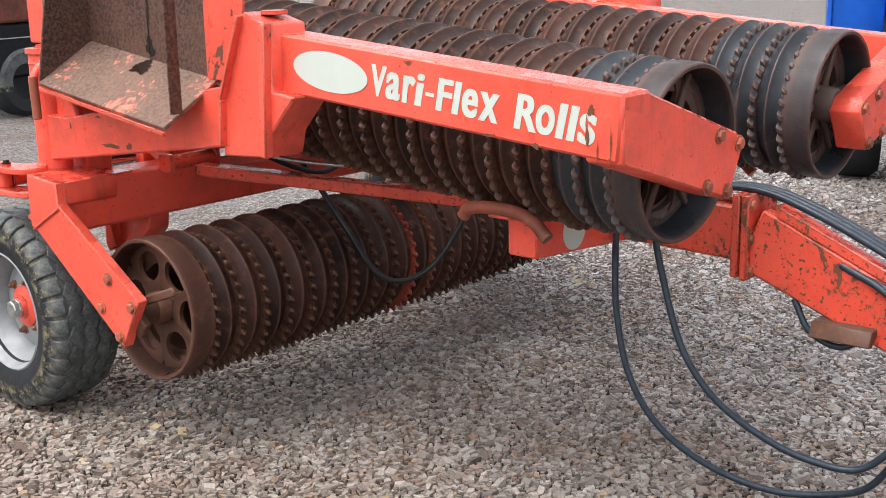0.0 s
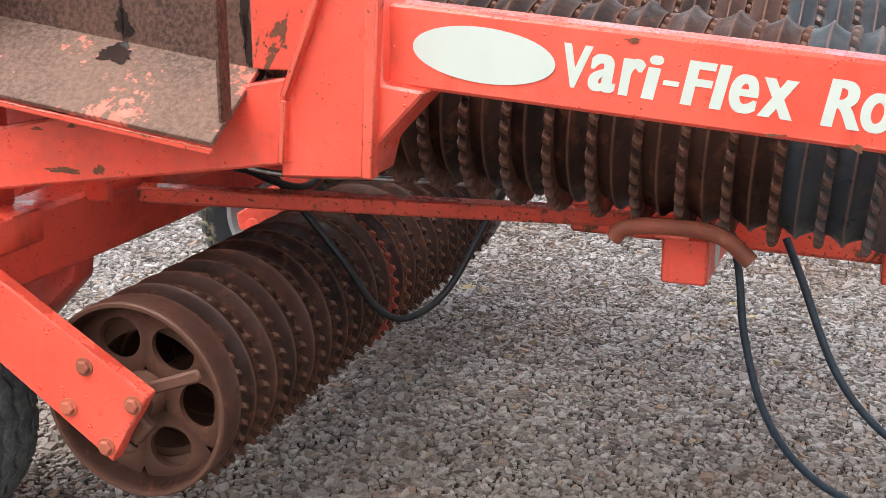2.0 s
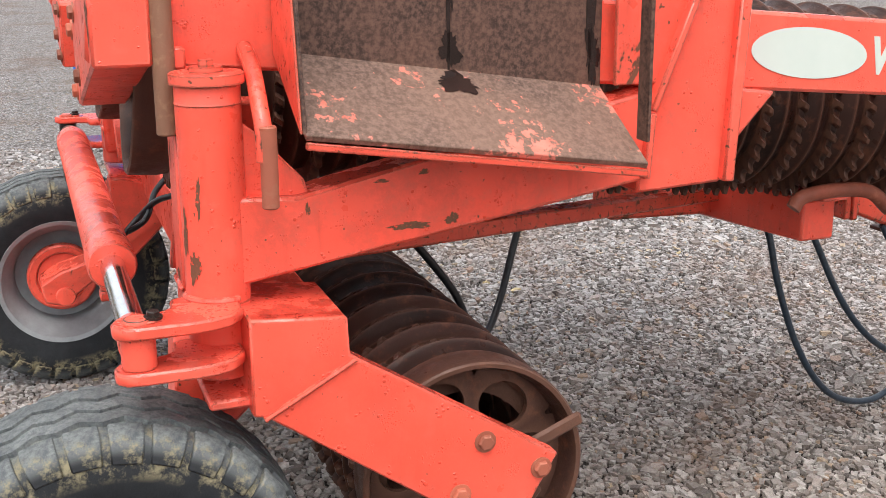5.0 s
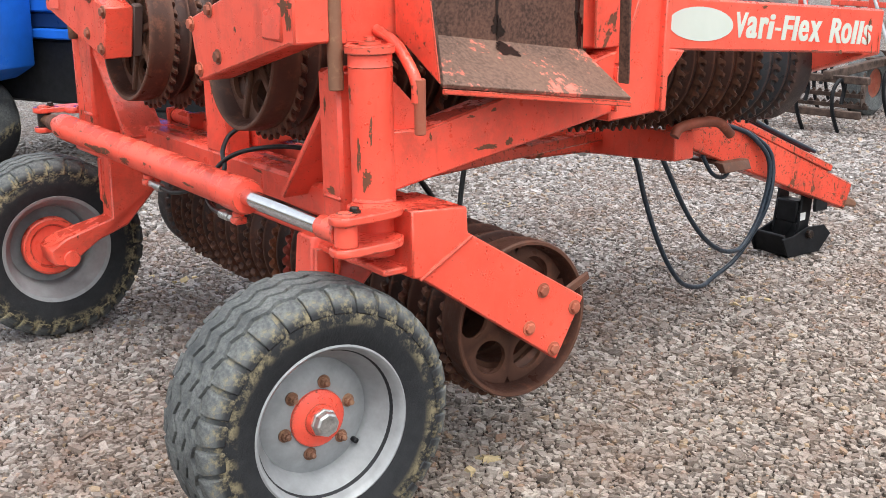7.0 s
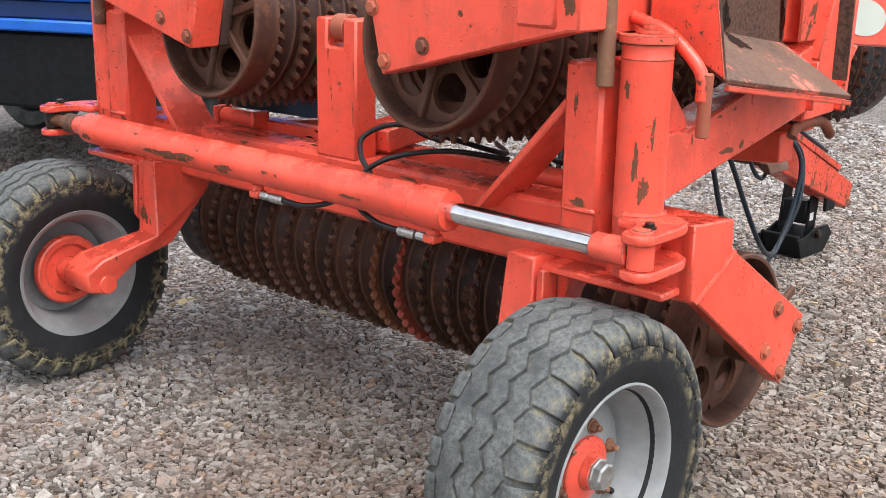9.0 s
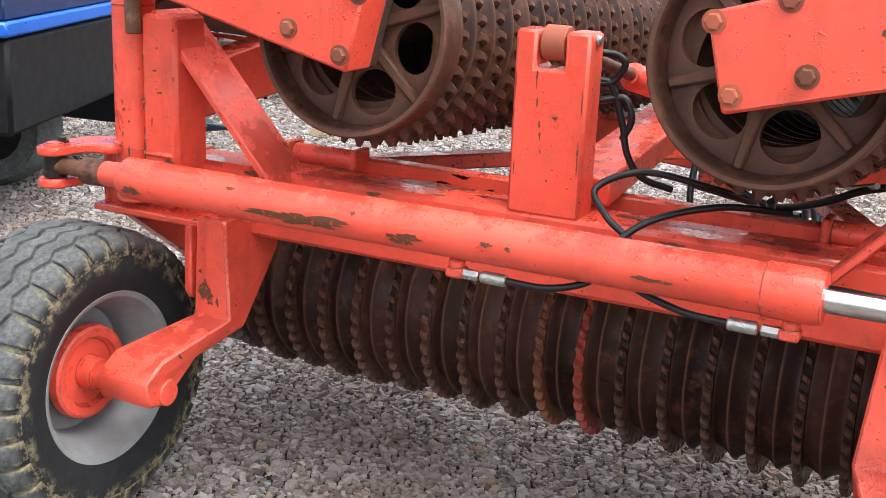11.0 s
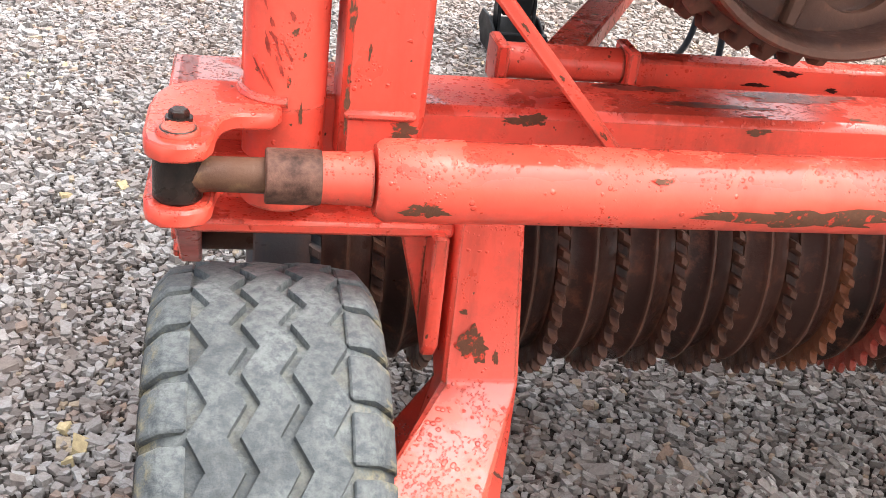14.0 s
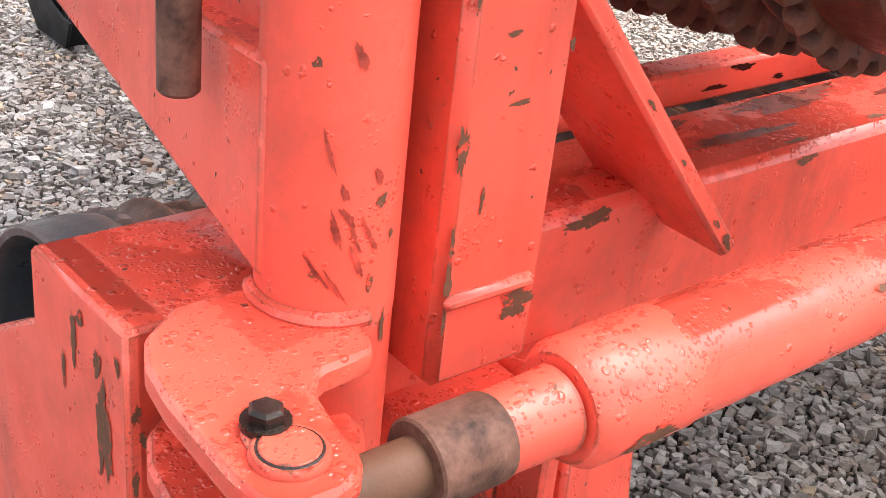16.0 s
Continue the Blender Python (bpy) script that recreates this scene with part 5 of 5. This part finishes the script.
def blue_trailer():
    """The long side faces the roller; the tailgate's wing stands out at one end of it."""
    t = thing("blue_trailer", "blue tipping farm trailer with a black underside, parked on gravel", "trailer", pose(-4.4, 0.76, 0, 0, 0, 26.6))
    part("chassis", box(-1.2, 1.2, 0.02, 2.2, 0.50, 0.955, 0.02), BLACK, t, "black underside")
    part("under_rail", box(-1.2, 1.2, 0.05, 0.12, 0.80, 0.88, 0.01), NAVY, t)
    part("side_rail", box(-1.2, 1.22, -0.03, 2.2, 0.962, 1.034, 0.012), BLUE, t, "bright blue side rail")
    part("side_panel", box(-1.2, 1.2, 0.0, 2.2, 1.037, 1.142, 0.008), DARK_BLUE, t, "deep blue side panel")
    part("hopper", prism("y", [(-1.2, 1.146), (1.22, 1.146), (1.22, 1.75), (-1.2, 1.75)], -0.03, 2.2, 0.015), BLUE, t, "bright blue hopper")
    tail = part("tailgate", prism("y", [(-1.45, 0.62), (-0.86, 0.63), (-0.58, 0.685), (-0.40, 0.77), (-0.38, 0.78), (-0.35, 1.75), (-1.45, 1.75)], -0.41, -0.05, 0.015), BLUE, t, "bright blue tailgate panel")
    part("corner_post", bar((-0.375, -0.405, 0.90), (-0.345, -0.405, 1.74), 0.03, 0.03, 0.005), BLUE, tail)
    part("ledge", prism("x", [(-0.41, 0.885), (-0.435, 0.89), (-0.435, 0.905), (-0.41, 0.915)], -1.4, -0.46, 0.002), BLUE, tail)
    part("label", box(-0.595, -0.525, -0.416, -0.412, 0.905, 0.948, 0.0), YELLOW, tail, "small yellow label")
    part("label", box(-0.555, -0.465, -0.416, -0.412, 0.808, 0.862, 0.0), WHITE, tail, "small white label")
    for x, y in ((-0.98, -0.15), (-0.98, 1.9), (0.6, 1.2)):
        w = part("wheel", spun([(-0.14, 0.2), (-0.16, 0.30), (-0.10, 0.345), (0.10, 0.345), (0.16, 0.30), (0.14, 0.2)], (x, y, 0.345), (x, 9, 0.345), 40, True), RUBBER, t, "black rubber tyre")
        part("rim", spun([(-0.10, 0.0), (-0.10, 0.2), (0.08, 0.21), (0.05, 0.12), (0.07, 0.0)], (x, y, 0.345), (x, 9, 0.345), 32), BLACK, w)
    return t


def prong(x, y, name_pose=0):
    t = thing("loader_fork", "dark navy steel beam with a pointed nose on a grey stand", "implement", pose(x, y, 0, 0, 0, 8), group="navy loader forks")
    beam = part("beam", prism("y", [(-1.6, 0.24), (0.34, 0.24), (0.36, 0.28), (0.16, 0.43), (-1.6, 0.43)], -0.06, 0.06, 0.006), NAVY, t, "dark navy box beam")
    part("top_plate", box(-1.6, 0.15, -0.075, 0.075, 0.432, 0.442, 0.002), GREY_STEEL, beam)
    part("nose", bar((0.33, 0, 0.27), (0.52, 0, 0.285), 0.05, 0.05, 0.008, w1=0.02, h1=0.02), NAVY, beam)
    part("stand", prism("y", [(-0.22, 0.02), (0.08, 0.02), (0.12, 0.06), (-0.03, 0.27), (-0.10, 0.27), (-0.25, 0.06)], 0.03, 0.09, 0.012), GREY_STEEL, t, "pale grey triangular stand")
    return t


def cultivator():
    t = thing("tine_cultivator", "rusty trailed tine cultivator with discs and a worn tyre, on gravel", "cultivator", pose(0, 1.27, 0, 0, 0, 11))
    x0, x1 = -5.6, -1.2
    for y, z in ((5.35, 0.17), (5.42, 0.44), (6.3, 0.50), (7.1, 0.48)):
        part("frame_bar", bar((x0, y, z), (x1 + (y - 5.3) * 0.3, y, z), 0.05, 0.06, 0.006), DULL_STEEL, t, "rusty frame bar")
    part("end_plate", prism("x", [(5.31, 0.12), (5.33, 0.46), (5.40, 0.52), (5.50, 0.50), (5.52, 0.14), (5.42, 0.10)], x0 - 0.03, x0, 0.004), DULL_STEEL, t, "rusty end plate")
    for x in (-3.9, -2.7, -1.5):
        part("cross_bar", bar((x, 5.35, 0.47), (x, 7.1, 0.52), 0.07, 0.07, 0.006), DULL_STEEL, t, "rusty cross bar")
    tine = mesh_of("tine", hose([(0, 0, 0.0), (0, 0.03, 0.12), (0, -0.03, 0.20), (0, -0.12, 0.12), (0, -0.12, -0.02), (0, -0.07, -0.14), (0, -0.01, -0.24)], 0.017, 8, 5), BLACK)
    tooth = mesh_of("disc", spun([(-0.012, 0), (-0.012, 0.05), (0.0, 0.14), (0.004, 0.14), (-0.004, 0.05), (0.012, 0.04), (0.012, 0)], (0, 0, 0), (1, 0, 0), 28), DULL_STEEL)
    rnd = random.Random(5)
    for row, (y, z) in enumerate(((5.40, 0.24), (6.3, 0.26), (7.1, 0.25))):
        x = x0 + 0.25
        while x < x1:
            part("tine", tine, None, t, "", pose(x + rnd.uniform(-0.03, 0.03), y, z, 0, 0, rnd.uniform(-8, 8)))
            x += 0.33
    for x, y, z in ((-4.1, 5.40, 0.30), (-3.6, 5.45, 0.30), (-3.0, 5.9, 0.33), (-2.2, 5.9, 0.33), (-1.3, 5.6, 0.34), (-0.95, 5.5, 0.32)):
        part("disc", tooth, None, t, "rusty steel disc", pose(x, y, z, 0, 0, 18))
    # toothed crumbler bars low behind the front row, with end discs
    for y, z in ((5.52, 0.30), (5.60, 0.20)):
        teeth = []
        x = x0 + 0.1
        while x < x1 - 0.1:
            teeth.append(bar((x, y, z), (x + 0.03, y, z + 0.035), 0.012, 0.03, 0.0))
            x += 0.06
        part("crumbler_bar", merged(bar((x0 + 0.05, y, z), (x1 - 0.05, y, z), 0.03, 0.035, 0.003), *teeth), DULL_STEEL, t, "toothed crumbler bar")
    for x in (-5.35, -4.85, -4.2, -3.5, -2.9, -2.3):
        part("hanger", prism("x", [(5.36, 0.22), (5.40, 0.50), (5.47, 0.50), (5.47, 0.30), (5.62, 0.26), (5.62, 0.20)], x, x + 0.012, 0.002), DULL_STEEL, t, "rusty hanger plate")
        part("guide_rod", rod((x, 5.42, 0.40), (x + 0.6, 5.50, 0.33), 0.007, 8), GREY_STEEL, t)
    part("rear_tyre", spun([(-0.10, 0.13), (-0.12, 0.24), (-0.07, 0.29), (0.07, 0.29), (0.12, 0.24), (0.10, 0.13)], (-5.0, 6.1, 0.29), (9, 6.1, 0.29), 32, True), RUBBER, t, "worn black tyre")
    for x in (-1.7, -3.3):
        w = part("wheel", spun([(-0.08, 0.13), (-0.10, 0.24), (-0.06, 0.29), (0.06, 0.29), (0.10, 0.24), (0.08, 0.13)], (x, 6.45, 0.29), (9, 6.45, 0.29), 36, True), RUBBER, t, "worn black tyre")
        part("rim", spun([(-0.06, 0), (-0.06, 0.135), (0.07, 0.14), (0.05, 0.08), (0.06, 0)], (x, 6.45, 0.29), (9, 6.45, 0.29), 28), BOLT, w, "rusty rim")
    for x in (-3.4, -2.6, -1.9, -1.4):
        part("upright", bar((x, 6.8, 0.5), (x + 0.05, 6.8, 1.25), 0.07, 0.07, 0.006), RED_WORN, t, "faded red upright")
        part("stay_rod", rod((x, 6.75, 1.15), (x + 0.45, 6.4, 0.5), 0.015, 10), GREY_STEEL, t, "pale grey stay rod")
    for x, z in ((-3.3, 1.32), (-2.4, 1.36), (-1.55, 1.34)):
        part("lamp", box(x, x + 0.16, 6.72, 6.78, z - 0.06, z + 0.06, 0.01), ORANGE, t, "orange reflector lamp")
        part("lamp_panel", box(x - 0.2, x + 0.3, 6.79, 6.81, z - 0.14, z + 0.12, 0.004), RED_WORN, t, "red lamp board")
    for x in (-3.6, -2.9, -2.1, -1.5):
        part("link_rod", rod((x, 6.7, 1.22), (x + 0.9, 6.55, 1.38), 0.022, 10), DULL_STEEL, t, "dark link rod")
    part("top_bar", bar((-3.6, 6.8, 1.15), (-1.2, 6.8, 1.18), 0.08, 0.10, 0.008), RED_WORN, t, "faded red top bar")
    return t


def far_harrow():
    t = thing("spring_tine_harrow", "folded red harrow standing far off on the gravel", "harrow", pose(-9.8, 15.2, 0, 0, 0, -4))
    for y, z in ((0.0, 0.35), (0.0, 0.75), (0.9, 0.55), (0.9, 1.2)):
        part("frame_bar", bar((0, y, z), (5.2, y, z), 0.09, 0.09, 0.008), RED_WORN, t, "red frame bar")
    rnd = random.Random(9)
    for i in range(14):
        x = 0.2 + i * 0.37
        part("upright", bar((x, 0, 0.02), (x + rnd.uniform(-0.1, 0.1), 0.05, 1.25), 0.06, 0.06, 0.006), IRON_PLATE if i % 3 else RED_WORN, t)
        part("tine", hose([(x + 0.15, 0.9, 0.55), (x + 0.15, 0.8, 0.75), (x + 0.15, 0.62, 0.6), (x + 0.15, 0.7, 0.3), (x + 0.15, 0.6, 0.02)], 0.025, 8, 4), BLACK, t)
    for x in (0.9, 2.1, 3.3, 4.4):
        part("reflector", box(x, x + 0.12, -0.06, -0.05, 0.80, 0.92, 0.004), ORANGE, t, "small orange reflector")
    return t


def dark_machine():
    t = thing("black_machine", "black farm machine with a rust-brown upper body and black tyre", "farm machine", pose(-3.25, -8.5, 0, 0, 0, 12))
    body = part("body", prism("y", [(-1.8, 0.5), (0.55, 0.42), (0.75, 0.62), (0.75, 1.02), (-1.8, 1.02)], -1.4, 0.0, 0.03), BLACK, t, "black lower body")
    part("upper_body", prism("y", [(-1.8, 1.03), (0.74, 1.03), (0.62, 1.75), (-1.8, 1.75)], -1.35, 0.02, 0.03), RUSTY_RED, t, "rust-brown upper panel")
    part("seam_strip", box(-1.8, 0.72, 0.0, 0.012, 0.86, 0.872, 0.002), GREY_STEEL, body, "thin pale strip")
    for x in (0.1, -1.2):
        w = part("wheel", spun([(-0.11, 0.2), (-0.13, 0.33), (-0.09, 0.38), (0.09, 0.38), (0.13, 0.33), (0.11, 0.2)], (x, -0.1, 0.38), (x, 2, 0.38), 40, True), RUBBER, t, "black tyre")
        part("rim", spun([(-0.08, 0), (-0.08, 0.2), (0.07, 0.21), (0.04, 0.1), (0.06, 0)], (x, -0.1, 0.38), (x, 2, 0.38), 32), BLACK, w)
    return t


def verge():
    """A rough olive-brown bank at the yard's edge, with blades of grass."""
    rng = np.random.default_rng(4)
    bm = bmesh.new()
    bmesh.ops.create_grid(bm, x_segments=50, y_segments=40, size=1.0)
    for v in bm.verts:
        u, w = v.co.x, v.co.y
        edge = min(1.0, (1 - abs(u)) * 4, (1 - abs(w)) * 3)
        v.co = Vector((-10.0 + u * 3.2 + w * 0.6, -6.4 + w * 2.1 - u * 1.4, -0.05 + 0.5 * edge * (0.6 + 0.4 * math.sin(u * 7 + w * 3)) + rng.uniform(0, 0.06)))
    spots = [v.co.copy() for v in bm.verts]
    bank = part("grass_verge", bm, EARTH)
    tagged(bank, "rough olive and brown grassy verge beyond the gravel", "verge", kind="structure")
    count = 9000
    base = np.array(spots)[rng.integers(0, len(spots), count)] + rng.uniform(-0.07, 0.07, (count, 3)) * (1, 1, 0)
    lean = rng.normal(0, 0.07, (count, 3)) + np.stack([np.zeros(count), np.zeros(count), rng.uniform(0.08, 0.26, count)], 1)
    side = rng.normal(0, 0.012, (count, 3))
    pts = np.stack([base - side, base + side, base + lean], 1).reshape(-1, 3)
    me = bpy.data.meshes.new("grass")
    me.from_pydata(pts.tolist(), [], np.arange(count * 3).reshape(-1, 3).tolist())
    me.materials.append(GRASS)
    tagged(new("grass", me), "rough olive grass on the verge", "grass", kind="stuff")


RUSTY_RED = plain("rust_brown_paint", (0.14, 0.035, 0.02), 0.5, 0.0, 0.3, 8)
EARTH = plain("olive_earth", (0.12, 0.09, 0.045), 0.9, 0.0, 0.35, 14, 0.5, 0.1)
GRASS = plain("dry_olive_grass", (0.16, 0.125, 0.055), 0.8, 0.0, 0.35, 9, 0.2, 0.1)
blue_trailer()
far_harrow()
dark_machine()
verge()
prong(-4.07, 3.08)
prong(-5.9, 5.0)
cultivator()

# ---------------------------------------------------------------- gravel
SAND = plain("pale_yellow_sandstone", (0.46, 0.37, 0.21), 0.8, 0.0, 0.2, 60)
for i, (x, y) in enumerate(((-3.85, 4.7), (-1.6, 0.35), (1.05, 0.38), (-1.65, 1.6), (0.3, 2.4), (-1.9, 2.6))):
    stones("sandstone_chips", 9 if i == 0 else 4, (x - 0.13, x + 0.13, y - 0.1, y + 0.1), 0.07 if i == 0 else 0.027, 20 + i, "pale yellow sandstone chips lying on the gravel", SAND)
NEAR = (-2.4, 2.6, -1.4, 4.0)
stones("gravel_bed_outer", 0, (-6.2, 3.2, -2.0, 7.6), 0.0226, 2, "grey and brown crushed stones packed in the yard", cell=0.0265, hole=NEAR)
stones("gravel_bed", 0, NEAR, 0.0168, 1, "grey and brown crushed stones packed in the yard", cell=0.0188)
stones("loose_gravel", 9000, NEAR, 0.021, 3, "larger loose crushed stones lying on the yard")
